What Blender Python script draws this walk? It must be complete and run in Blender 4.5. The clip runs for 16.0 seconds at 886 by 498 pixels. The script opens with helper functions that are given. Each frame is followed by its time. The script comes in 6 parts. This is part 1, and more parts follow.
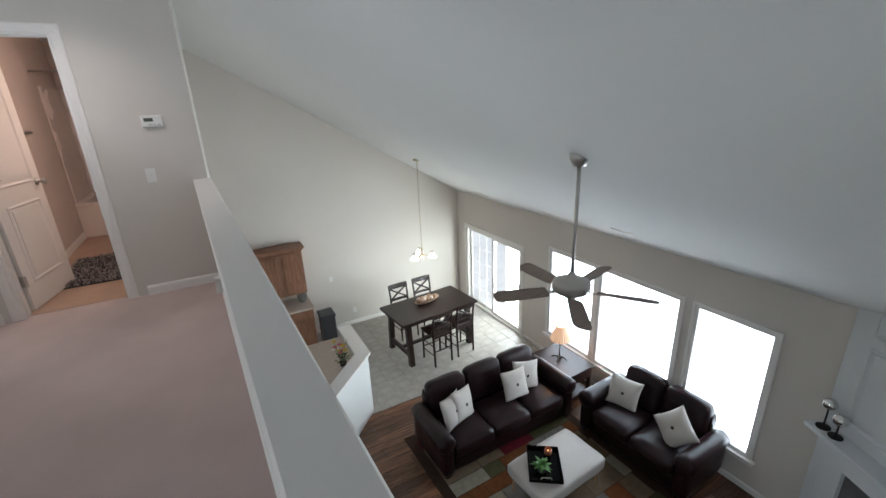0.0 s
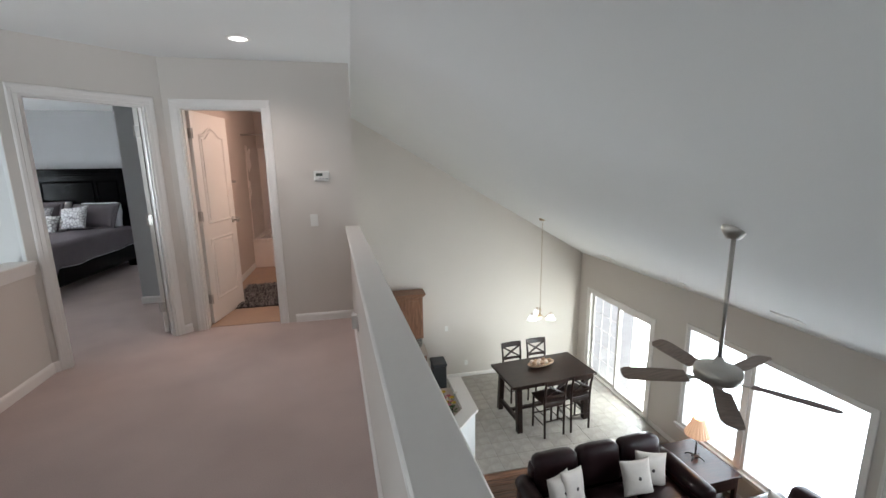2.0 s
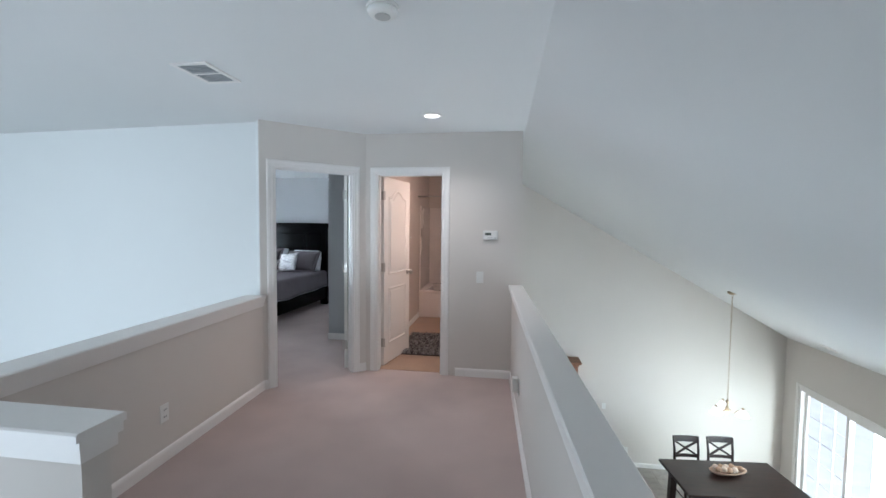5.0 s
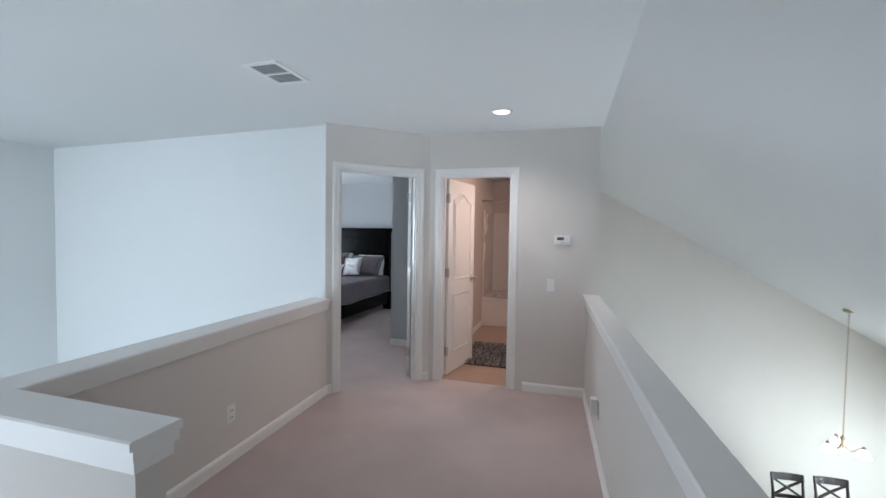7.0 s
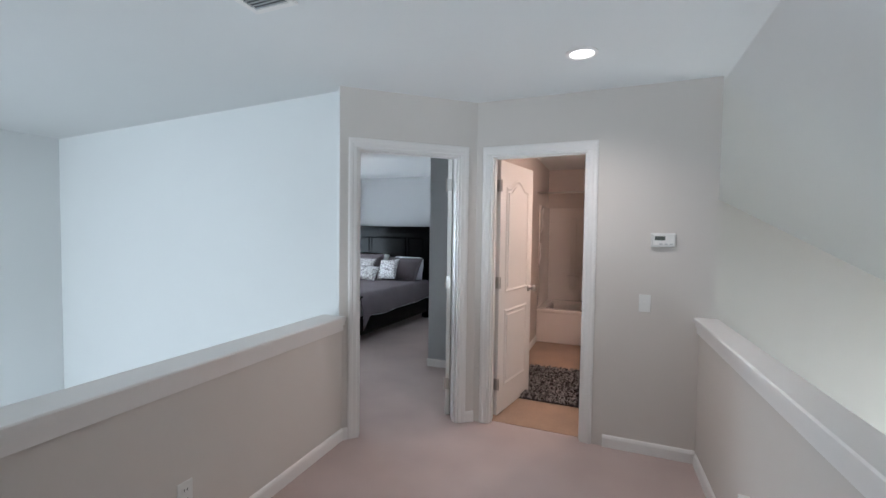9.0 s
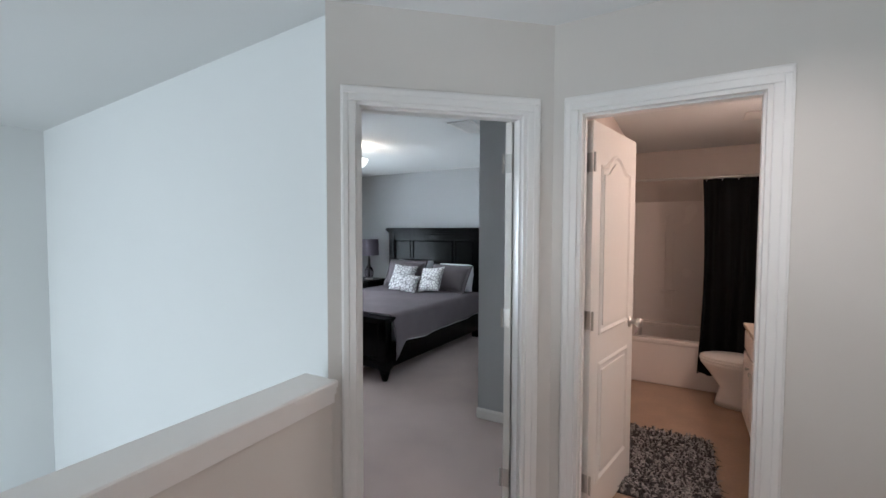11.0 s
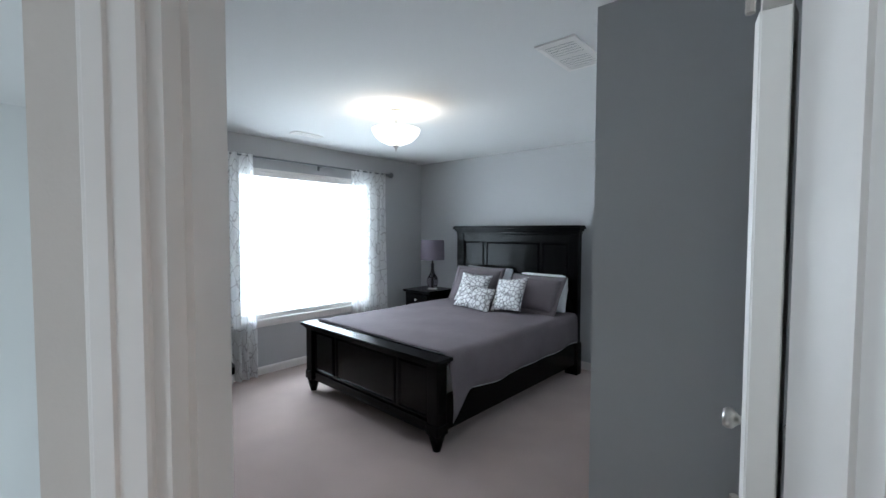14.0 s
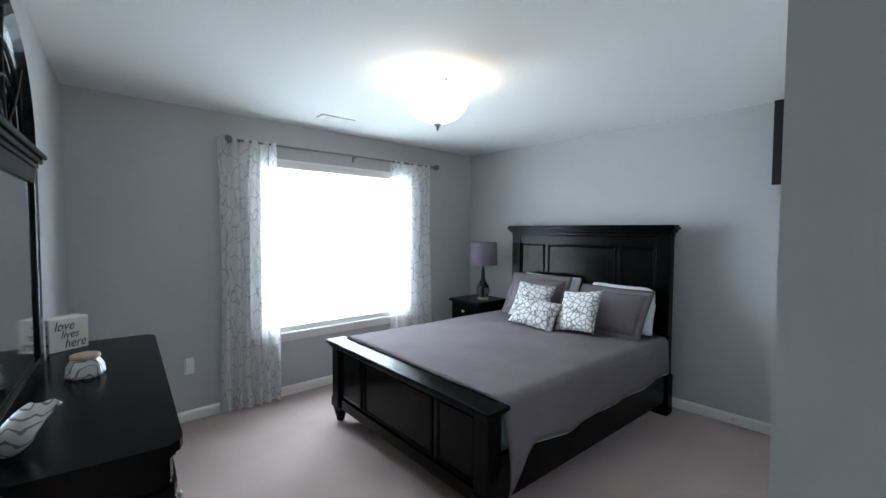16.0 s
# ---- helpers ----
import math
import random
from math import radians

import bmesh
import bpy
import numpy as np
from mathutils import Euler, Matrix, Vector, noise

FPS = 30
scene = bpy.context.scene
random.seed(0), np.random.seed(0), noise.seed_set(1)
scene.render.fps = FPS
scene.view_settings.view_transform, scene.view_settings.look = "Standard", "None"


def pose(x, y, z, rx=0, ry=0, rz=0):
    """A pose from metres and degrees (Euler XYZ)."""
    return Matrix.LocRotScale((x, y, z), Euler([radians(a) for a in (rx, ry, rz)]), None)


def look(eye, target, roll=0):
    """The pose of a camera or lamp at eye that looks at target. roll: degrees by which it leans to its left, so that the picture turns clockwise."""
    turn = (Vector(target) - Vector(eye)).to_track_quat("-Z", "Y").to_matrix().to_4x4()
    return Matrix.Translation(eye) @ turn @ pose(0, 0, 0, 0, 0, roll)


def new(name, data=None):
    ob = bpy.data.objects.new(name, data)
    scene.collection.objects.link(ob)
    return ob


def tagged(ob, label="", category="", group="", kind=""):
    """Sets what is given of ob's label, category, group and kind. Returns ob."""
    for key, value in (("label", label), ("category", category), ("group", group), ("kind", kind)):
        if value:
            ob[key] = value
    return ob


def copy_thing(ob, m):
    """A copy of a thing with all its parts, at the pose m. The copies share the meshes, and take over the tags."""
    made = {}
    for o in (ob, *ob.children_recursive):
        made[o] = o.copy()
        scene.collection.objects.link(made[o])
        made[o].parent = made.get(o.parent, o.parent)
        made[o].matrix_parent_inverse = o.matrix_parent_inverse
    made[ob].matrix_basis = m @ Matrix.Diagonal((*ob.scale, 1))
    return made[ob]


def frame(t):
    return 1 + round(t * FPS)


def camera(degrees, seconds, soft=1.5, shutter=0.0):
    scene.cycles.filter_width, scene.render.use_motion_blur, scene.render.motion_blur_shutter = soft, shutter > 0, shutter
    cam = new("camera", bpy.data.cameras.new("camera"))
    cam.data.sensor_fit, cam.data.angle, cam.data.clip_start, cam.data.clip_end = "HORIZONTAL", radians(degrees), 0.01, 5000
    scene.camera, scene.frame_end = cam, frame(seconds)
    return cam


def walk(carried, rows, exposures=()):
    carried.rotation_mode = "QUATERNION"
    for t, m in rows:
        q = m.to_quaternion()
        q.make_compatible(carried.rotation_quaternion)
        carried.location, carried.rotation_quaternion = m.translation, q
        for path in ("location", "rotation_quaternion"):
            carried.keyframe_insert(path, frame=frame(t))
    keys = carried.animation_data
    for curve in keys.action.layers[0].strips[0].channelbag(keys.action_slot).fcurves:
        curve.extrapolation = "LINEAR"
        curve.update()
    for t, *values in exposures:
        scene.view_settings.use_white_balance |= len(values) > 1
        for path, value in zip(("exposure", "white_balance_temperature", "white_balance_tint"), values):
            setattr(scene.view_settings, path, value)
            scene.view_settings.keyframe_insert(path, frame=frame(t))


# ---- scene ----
cam = camera(93.2, 16.0)
PATH = [
    (0, (0.635, 0.228, 1.468), (1.532, 1.892, 0.816), -2.3),
    (0.5, (0.614, 0.224, 1.474), (1.403, 1.97, 0.9), -2.0),
    (1, (0.602, 0.224, 1.48), (1.268, 2.042, 0.98), -1.6),
    (1.5, (0.586, 0.229, 1.484), (1.129, 2.104, 1.045), -1.3),
    (2, (0.561, 0.216, 1.489), (0.976, 2.135, 1.107), -0.9),
    (2.5, (0.539, 0.235, 1.496), (0.828, 2.187, 1.169), -0.6),
    (3, (0.513, 0.239, 1.497), (0.684, 2.213, 1.227), -0.4),
    (3.5, (0.491, 0.237, 1.492), (0.547, 2.225, 1.275), -0.1),
    (4, (0.469, 0.239, 1.501), (0.41, 2.231, 1.329), 0.2),
    (4.5, (0.442, 0.242, 1.494), (0.266, 2.229, 1.363), 0.5),
    (5, (0.426, 0.239, 1.506), (0.143, 2.216, 1.401), 0.6),
    (7.5, (0.266, 0.576, 1.467), (-0.326, 2.485, 1.395), 0.9),
    (8, (0.186, 0.785, 1.471), (-0.435, 2.685, 1.397), 0.8),
    (8.5, (0.101, 1.043, 1.445), (-0.587, 2.919, 1.376), 0.8),
    (9, (0.014, 1.342, 1.458), (-0.746, 3.19, 1.38), 0.8),
    (11.5, (-0.562, 2.678, 1.497), (-1.601, 4.385, 1.42), 0.3),
    (12, (-0.669, 2.888, 1.491), (-1.757, 4.564, 1.416), 0.5),
    (12.5, (-0.785, 3.096, 1.496), (-1.921, 4.74, 1.416), 0.3),
    (13, (-0.902, 3.31, 1.505), (-2.089, 4.917, 1.42), -0.0),
    (13.5, (-1.028, 3.494, 1.499), (-2.272, 5.058, 1.415), 0.3),
    (14, (-1.152, 3.683, 1.489), (-2.459, 5.194, 1.404), 0.2),
    (14.5, (-1.278, 3.825, 1.493), (-2.613, 5.312, 1.404), 0.3),
    (15, (-1.409, 3.966, 1.487), (-2.782, 5.417, 1.398), 0.4),
    (15.5, (-1.541, 4.104, 1.489), (-2.971, 5.499, 1.403), 0.3),
    (16, (-1.646, 4.231, 1.499), (-3.127, 5.572, 1.411), 0.3),
]
walk(cam, [(t, look(eye, target, roll)) for t, eye, target, roll in PATH], exposures=[(0.0, -0.3, 6050, 10), (2.5, -0.22, 6300, 12), (4.0, -0.05, 5950, 10), (5.0, -0.02, 5650, 8), (9.0, -0.07, 5800, 9), (11.5, -0.08, 5950, 9), (14.0, -0.12, 5850, 8), (16.0, 0.06, 5850, 6)])

# ---- world, sun and daylight at the openings ----
LOW = -3.05          # floor of the living room, the loft's carpet is at 0
XW = 5.52            # window wall of the living room
XB = -5.37           # window wall of the bedroom
YB = 8.075           # headboard wall
YD = 8.5             # dining wall
CEIL = 2.44

world = bpy.data.worlds.new("sky")
scene.world = world
world.use_nodes = True
sky = world.node_tree.nodes.new("ShaderNodeTexSky")
sky.sky_type, sky.sun_disc = "NISHITA", False
sky.sun_elevation, sky.sun_rotation = radians(65), math.pi
world.node_tree.nodes["Background"].inputs[1].default_value = 0.14
world.node_tree.links.new(sky.outputs[0], world.node_tree.nodes["Background"].inputs[0])

sun = new("sun", bpy.data.lights.new("sun", "SUN"))
sun.data.energy, sun.data.angle, sun.data.color = 4.5, radians(0.5), (1.0, 0.95, 0.88)
sun.matrix_world = look((0, -8.4, 18), (0, 0, 0))


def window_light(name, eye, target, width, height, watts, color=(0.88, 0.955, 0.985)):
    ob = new(name, bpy.data.lights.new(name, "AREA"))
    ob.data.shape, ob.data.size, ob.data.size_y = "RECTANGLE", width, height
    ob.data.energy, ob.data.color = watts, color
    ob.matrix_world = look(eye, target)
    return ob


def bulb(name, place, watts, color, size=0.05):
    ob = new(name, bpy.data.lights.new(name, "POINT"))
    ob.data.energy, ob.data.color, ob.data.shadow_soft_size = watts, color, size
    ob.location = place
    return ob


for y0, y1 in ((4.34, 5.36), (2.97, 4.28), (1.92, 2.85)):
    window_light("daylight_living", (XW + 0.30, (y0 + y1) / 2, -1.8), (0, (y0 + y1) / 2, -1.8), y1 - y0 + 0.3, 1.9, 65 * (y1 - y0))
window_light("daylight_slider", (XW + 0.45, 6.62, -2.1), (0, 6.62, -2.1), 1.15, 1.95, 135, (0.94, 1.0, 0.92))
window_light("daylight_bedroom", (XB - 0.34, 6.28, 1.40), (0, 6.28, 1.40), 2.1, 1.8, 122)
# Lamp at an assumed, unseen opening, brightening the stairwell wall.
window_light("daylight_stair", (-3.9, -1.9, 0.15), (-3.9, 4, 0.15), 2.6, 2.6, 225)

# ---- materials ----
MATS = {}


def mat(name, color, rough=0.6, metal=0.0, var=0.08, scale=3.0, bump=0.0, bump_scale=60.0, spec=0.5, glow=None, piece=0.0, coat=0.0):
    """Painted, woven or polished surface with broad and fine variation."""
    if name in MATS:
        return MATS[name]
    m = bpy.data.materials.new(name)
    m.use_nodes = True
    n, l = m.node_tree.nodes, m.node_tree.links
    b = n["Principled BSDF"]
    b.inputs["Metallic"].default_value = metal
    b.inputs["Specular IOR Level"].default_value = spec
    b.inputs["Coat Weight"].default_value = coat
    tc = n.new("ShaderNodeTexCoord")
    broad, fine = n.new("ShaderNodeTexNoise"), n.new("ShaderNodeTexNoise")
    broad.inputs["Scale"].default_value, fine.inputs["Scale"].default_value = scale, bump_scale
    fine.inputs["Detail"].default_value = 3
    for tex in (broad, fine):
        l.new(tc.outputs["Object"], tex.inputs["Vector"])
    mix = n.new("ShaderNodeMath")
    mix.operation = "MULTIPLY_ADD"
    l.new(fine.outputs[0], mix.inputs[0])
    mix.inputs[1].default_value = 0.6
    l.new(broad.outputs[0], mix.inputs[2])
    ramp = n.new("ShaderNodeMapRange")
    ramp.inputs[1].default_value, ramp.inputs[2].default_value = 0.4, 1.2
    ramp.inputs[3].default_value, ramp.inputs[4].default_value = 1 - var, 1 + var
    l.new(mix.outputs[0], ramp.inputs[0])
    value = ramp.outputs[0]
    if piece:
        info = n.new("ShaderNodeObjectInfo")
        pr = n.new("ShaderNodeMapRange")
        pr.inputs[3].default_value, pr.inputs[4].default_value = 1 - piece, 1 + piece
        l.new(info.outputs["Random"], pr.inputs[0])
        mul = n.new("ShaderNodeMath")
        mul.operation = "MULTIPLY"
        l.new(value, mul.inputs[0]), l.new(pr.outputs[0], mul.inputs[1])
        value = mul.outputs[0]
    hsv = n.new("ShaderNodeHueSaturation")
    hsv.inputs["Color"].default_value = (*color, 1)
    l.new(value, hsv.inputs["Value"])
    l.new(hsv.outputs[0], b.inputs["Base Color"])
    rr = n.new("ShaderNodeMapRange")
    rr.inputs[3].default_value, rr.inputs[4].default_value = max(rough - 0.08, 0.02), min(rough + 0.08, 1)
    l.new(broad.outputs[0], rr.inputs[0])
    l.new(rr.outputs[0], b.inputs["Roughness"])
    if bump:
        bp = n.new("ShaderNodeBump")
        bp.inputs["Strength"].default_value, bp.inputs["Distance"].default_value = bump, 0.004
        l.new(fine.outputs[0], bp.inputs["Height"])
        l.new(bp.outputs[0], b.inputs["Normal"])
    if glow:
        b.inputs["Emission Color"].default_value = (*glow[:3], 1)
        b.inputs["Emission Strength"].default_value = glow[3]
    MATS[name] = m
    return m


def wood(name, dark, light, rough=0.4, stretch=(1, 14, 14), scale=2.5, piece=0.0, coat=0.0):
    if name in MATS:
        return MATS[name]
    m = mat(name, light, rough, var=0.1, scale=4, bump=0.05, bump_scale=90, coat=coat)
    n, l = m.node_tree.nodes, m.node_tree.links
    tc, mp, tex, cr = n.new("ShaderNodeTexCoord"), n.new("ShaderNodeMapping"), n.new("ShaderNodeTexNoise"), n.new("ShaderNodeValToRGB")
    mp.inputs["Scale"].default_value = stretch
    tex.inputs["Scale"].default_value, tex.inputs["Detail"].default_value, tex.inputs["Distortion"].default_value = scale, 5, 0.6
    cr.color_ramp.elements[0].position, cr.color_ramp.elements[1].position = 0.3, 0.7
    cr.color_ramp.elements[0].color, cr.color_ramp.elements[1].color = (*dark, 1), (*light, 1)
    l.new(tc.outputs["Object"], mp.inputs[0]), l.new(mp.outputs[0], tex.inputs["Vector"]), l.new(tex.outputs[0], cr.inputs[0])
    hsv = next(x for x in n if x.bl_idname == "ShaderNodeHueSaturation")
    l.new(cr.outputs[0], hsv.inputs["Color"])
    if piece:
        info, pr, mul = n.new("ShaderNodeObjectInfo"), n.new("ShaderNodeMapRange"), n.new("ShaderNodeMath")
        pr.inputs[3].default_value, pr.inputs[4].default_value = 1 - piece, 1 + piece
        mul.operation = "MULTIPLY"
        old = hsv.inputs["Value"].links[0].from_socket
        l.new(info.outputs["Random"], pr.inputs[0]), l.new(old, mul.inputs[0]), l.new(pr.outputs[0], mul.inputs[1])
        l.new(mul.outputs[0], hsv.inputs["Value"])
        loc = n.new("ShaderNodeVectorMath")
        loc.operation = "MULTIPLY_ADD"
        loc.inputs[1].default_value = (1, 1, 1)
        l.new(tc.outputs["Object"], loc.inputs[0])
        sc = n.new("ShaderNodeVectorMath")
        sc.operation = "SCALE"
        sc.inputs[0].default_value = (7, 11, 5)
        l.new(info.outputs["Random"], sc.inputs["Scale"])
        l.new(sc.outputs[0], loc.inputs[2]), l.new(loc.outputs[0], mp.inputs[0])
    return m


def glass(name="clear_glass", color=(0.95, 0.98, 1), rough=0.0):
    if name in MATS:
        return MATS[name]
    m = bpy.data.materials.new(name)
    m.use_nodes = True
    b = m.node_tree.nodes["Principled BSDF"]
    b.inputs["Base Color"].default_value = (*color, 1)
    b.inputs["Roughness"].default_value, b.inputs["Transmission Weight"].default_value, b.inputs["IOR"].default_value = rough, 1.0, 1.45
    MATS[name] = m
    return m


def pattern_mat(name, base, line, scale, width, kind="cells", sheer=0.0, rough=0.85):
    """Cloth printed with branching or scroll-like lines; sheer lets light through."""
    if name in MATS:
        return MATS[name]
    m = mat(name, base, rough, var=0.05, scale=6, bump=0.15, bump_scale=300)
    n, l = m.node_tree.nodes, m.node_tree.links
    tc, cr, mp = n.new("ShaderNodeTexCoord"), n.new("ShaderNodeValToRGB"), n.new("ShaderNodeMapping")
    l.new(tc.outputs["Object"], mp.inputs[0])
    if kind == "cells":
        tex = n.new("ShaderNodeTexVoronoi")
        tex.feature = "DISTANCE_TO_EDGE"
        mp.inputs["Scale"].default_value = (1, 1.5, 0.7) if sheer else (1, 1, 1)
    else:
        tex = n.new("ShaderNodeTexWave")
        tex.wave_type, tex.inputs["Distortion"].default_value = "RINGS", 7.0
        tex.inputs["Detail"].default_value, tex.inputs["Detail Scale"].default_value = 0.6, 1.5
    tex.inputs["Scale"].default_value = scale
    l.new(mp.outputs[0], tex.inputs["Vector"])
    cr.color_ramp.elements[0].position, cr.color_ramp.elements[1].position = width, width + 0.03
    cr.color_ramp.elements[0].color, cr.color_ramp.elements[1].color = (*line, 1), (*base, 1)
    l.new(tex.outputs[0], cr.inputs[0])
    hsv = next(x for x in n if x.bl_idname == "ShaderNodeHueSaturation")
    l.new(cr.outputs[0], hsv.inputs["Color"])
    if sheer:
        b, out = n["Principled BSDF"], n["Material Output"]
        tl, tp, m1, m2 = n.new("ShaderNodeBsdfTranslucent"), n.new("ShaderNodeBsdfTransparent"), n.new("ShaderNodeMixShader"), n.new("ShaderNodeMixShader")
        l.new(hsv.outputs[0], tl.inputs[0])
        m1.inputs[0].default_value, m2.inputs[0].default_value = 0.5, sheer
        l.new(b.outputs[0], m1.inputs[1]), l.new(tl.outputs[0], m1.inputs[2])
        l.new(m1.outputs[0], m2.inputs[1]), l.new(tp.outputs[0], m2.inputs[2]), l.new(m2.outputs[0], out.inputs[0])
    return m


BEIGE = mat("beige_wall_paint", (0.65, 0.605, 0.56), 0.85, var=0.02, scale=1.2, bump=0.06, bump_scale=220, spec=0.25)
GREY = mat("blue_grey_wall_paint", (0.45, 0.455, 0.462), 0.85, var=0.02, scale=1.2, bump=0.06, bump_scale=220, spec=0.25)
OFFWHITE = mat("white_wall_paint", (0.76, 0.77, 0.76), 0.9, var=0.02, scale=1.0, bump=0.06, bump_scale=200, spec=0.2)
CEILING = mat("flat_ceiling_paint", (0.74, 0.74, 0.73), 0.95, var=0.02, scale=0.8, bump=0.05, bump_scale=160, spec=0.15)
TRIM = mat("white_trim_paint", (0.80, 0.77, 0.74), 0.38, var=0.02, scale=2, bump=0.02, bump_scale=40)
DOORW = mat("white_door_paint", (0.80, 0.775, 0.735), 0.42, var=0.025, scale=2, bump=0.03, bump_scale=50)
CARPET = mat("pale_rose_beige_carpet", (0.50, 0.405, 0.375), 0.98, var=0.13, scale=2.2, bump=0.9, bump_scale=170, spec=0.05)
BLACK = mat("black_lacquered_wood", (0.0016, 0.0014, 0.0015), 0.20, var=0.2, scale=3, bump=0.02, bump_scale=90, spec=0.11)
NICKEL = mat("brushed_nickel", (0.55, 0.53, 0.50), 0.32, 1.0, var=0.05, scale=8, bump=0.03, bump_scale=200)
PLASTIC = mat("white_plastic", (0.78, 0.77, 0.74), 0.4, var=0.02)
# Near-black colour standing for the shade inside slots and the firebox.
DARK = mat("void_shade", (0.03, 0.03, 0.032), 0.8, var=0.1)
GLASS = glass()

# ---- building helpers ----


def link_mesh(name, bm, material, smooth=False):
    me = bpy.data.meshes.new(name)
    bmesh.ops.recalc_face_normals(bm, faces=bm.faces)
    if smooth:
        for f in bm.faces:
            f.smooth = True
    bm.to_mesh(me)
    bm.free()
    me.materials.append(material)
    return new(name, me)


def thing(name, place, label, category, group="", rz=0.0, kind=""):
    ob = new(name)
    ob.empty_display_size = 0.1
    ob.matrix_world = pose(*place, 0, 0, rz)
    return tagged(ob, label, category, group, kind)


def part(name, bm, material, parent, label="", smooth=False, at=None):
    ob = link_mesh(name, bm, material, smooth)
    ob.parent = parent
    if at is not None:
        ob.matrix_basis = at
    return tagged(ob, label)


def structure(name, bm, material, label="", smooth=False):
    return tagged(link_mesh(name, bm, material, smooth), label, kind="structure")


def single(name, bm, material, label, category, group="", smooth=False):
    return tagged(link_mesh(name, bm, material, smooth), label, category, group)


def add_box(bm, x0, x1, y0, y1, z0, z1, bevel=0.0, seg=2, m=None):
    made = bmesh.ops.create_cube(bm, size=1.0)["verts"]
    for v in made:
        v.co = Vector(((x0 + x1) / 2 + v.co.x * (x1 - x0), (y0 + y1) / 2 + v.co.y * (y1 - y0), (z0 + z1) / 2 + v.co.z * (z1 - z0)))
    if bevel:
        edges = list({e for v in made for e in v.link_edges})
        res = bmesh.ops.bevel(bm, geom=edges, offset=bevel, segments=seg, profile=0.5, affect="EDGES")
        made = list({v for f in res["faces"] for v in f.verts} | {v for v in made if v.is_valid})
    if m is not None:
        for v in made:
            v.co = m @ v.co
    return bm


def box(x0, x1, y0, y1, z0, z1, bevel=0.0, seg=2):
    return add_box(bmesh.new(), x0, x1, y0, y1, z0, z1, bevel, seg)


def boxes(*rows, bevel=0.0):
    bm = bmesh.new()
    for r in rows:
        add_box(bm, *r, bevel=bevel)
    return bm


def prism(outline, z0, z1, m=None, bm=None):
    """A closed outline in x, y pulled from z0 to z1."""
    bm = bm or bmesh.new()
    lo = [bm.verts.new((x, y, z0)) for x, y in outline]
    hi = [bm.verts.new((x, y, z1)) for x, y in outline]
    bm.faces.new(lo), bm.faces.new(hi)
    for i in range(len(lo)):
        j = (i + 1) % len(lo)
        bm.faces.new((lo[i], lo[j], hi[j], hi[i]))
    if m is not None:
        for v in lo + hi:
            v.co = m @ v.co
    return bm


def ring(outer, inner, z0, z1, m=None):
    """A frame between two outlines with the same count of corners, its inner edge chamfered."""
    bm = bmesh.new()
    n = len(outer)
    rows = [[bm.verts.new((x, y, z)) for x, y in o] for o, z in ((outer, z0), (outer, z1 * 0.4 + z0 * 0.6), ([(a[0] * 0.55 + b[0] * 0.45, a[1] * 0.55 + b[1] * 0.45) for a, b in zip(outer, inner)], z1), (inner, z0))]
    for a, b in zip(rows, rows[1:] + rows[:1]):
        for i in range(n):
            j = (i + 1) % n
            bm.faces.new((a[i], a[j], b[j], b[i]))
    if m is not None:
        for v in bm.verts:
            v.co = m @ v.co
    return bm


def lathe(profile, sides=20, bm=None, m=None):
    """A turned shape from (radius, height) rows."""
    bm = bm or bmesh.new()
    rows = []
    for r, z in profile:
        rows.append([bm.verts.new((r * math.cos(a), r * math.sin(a), z)) for a in (2 * math.pi * k / sides for k in range(sides))] if r > 1e-5 else [bm.verts.new((0, 0, z))])
    for a, b in zip(rows, rows[1:]):
        for k in range(sides):
            q = [a[k % len(a)], a[(k + 1) % len(a)], b[(k + 1) % len(b)], b[k % len(b)]]
            q = list(dict.fromkeys(q))
            if len(q) > 2:
                bm.faces.new(q)
    for row in (rows[0], rows[-1]):
        if len(row) > 2:
            bm.faces.new(row)
    if m is not None:
        for row in rows:
            for v in row:
                v.co = m @ v.co
    return bm


def tube(points, radius, sides=8, bm=None):
    """A round bar along points; radius may be one number or one for each point."""
    bm = bm or bmesh.new()
    pts = [Vector(p) for p in points]
    radii = radius if isinstance(radius, (list, tuple)) else [radius] * len(pts)
    rows, side = [], None
    for i, p in enumerate(pts):
        d = (pts[min(i + 1, len(pts) - 1)] - pts[max(i - 1, 0)]).normalized()
        if side is None:
            side = d.orthogonal().normalized()
        side = (side - d * side.dot(d)).normalized()
        up = d.cross(side)
        rows.append([bm.verts.new(p + radii[i] * (math.cos(a) * side + math.sin(a) * up)) for a in (2 * math.pi * k / sides for k in range(sides))])
    for a, b in zip(rows, rows[1:]):
        for k in range(sides):
            bm.faces.new((a[k], a[(k + 1) % sides], b[(k + 1) % sides], b[k]))
    bm.faces.new(rows[0]), bm.faces.new(rows[-1])
    return bm


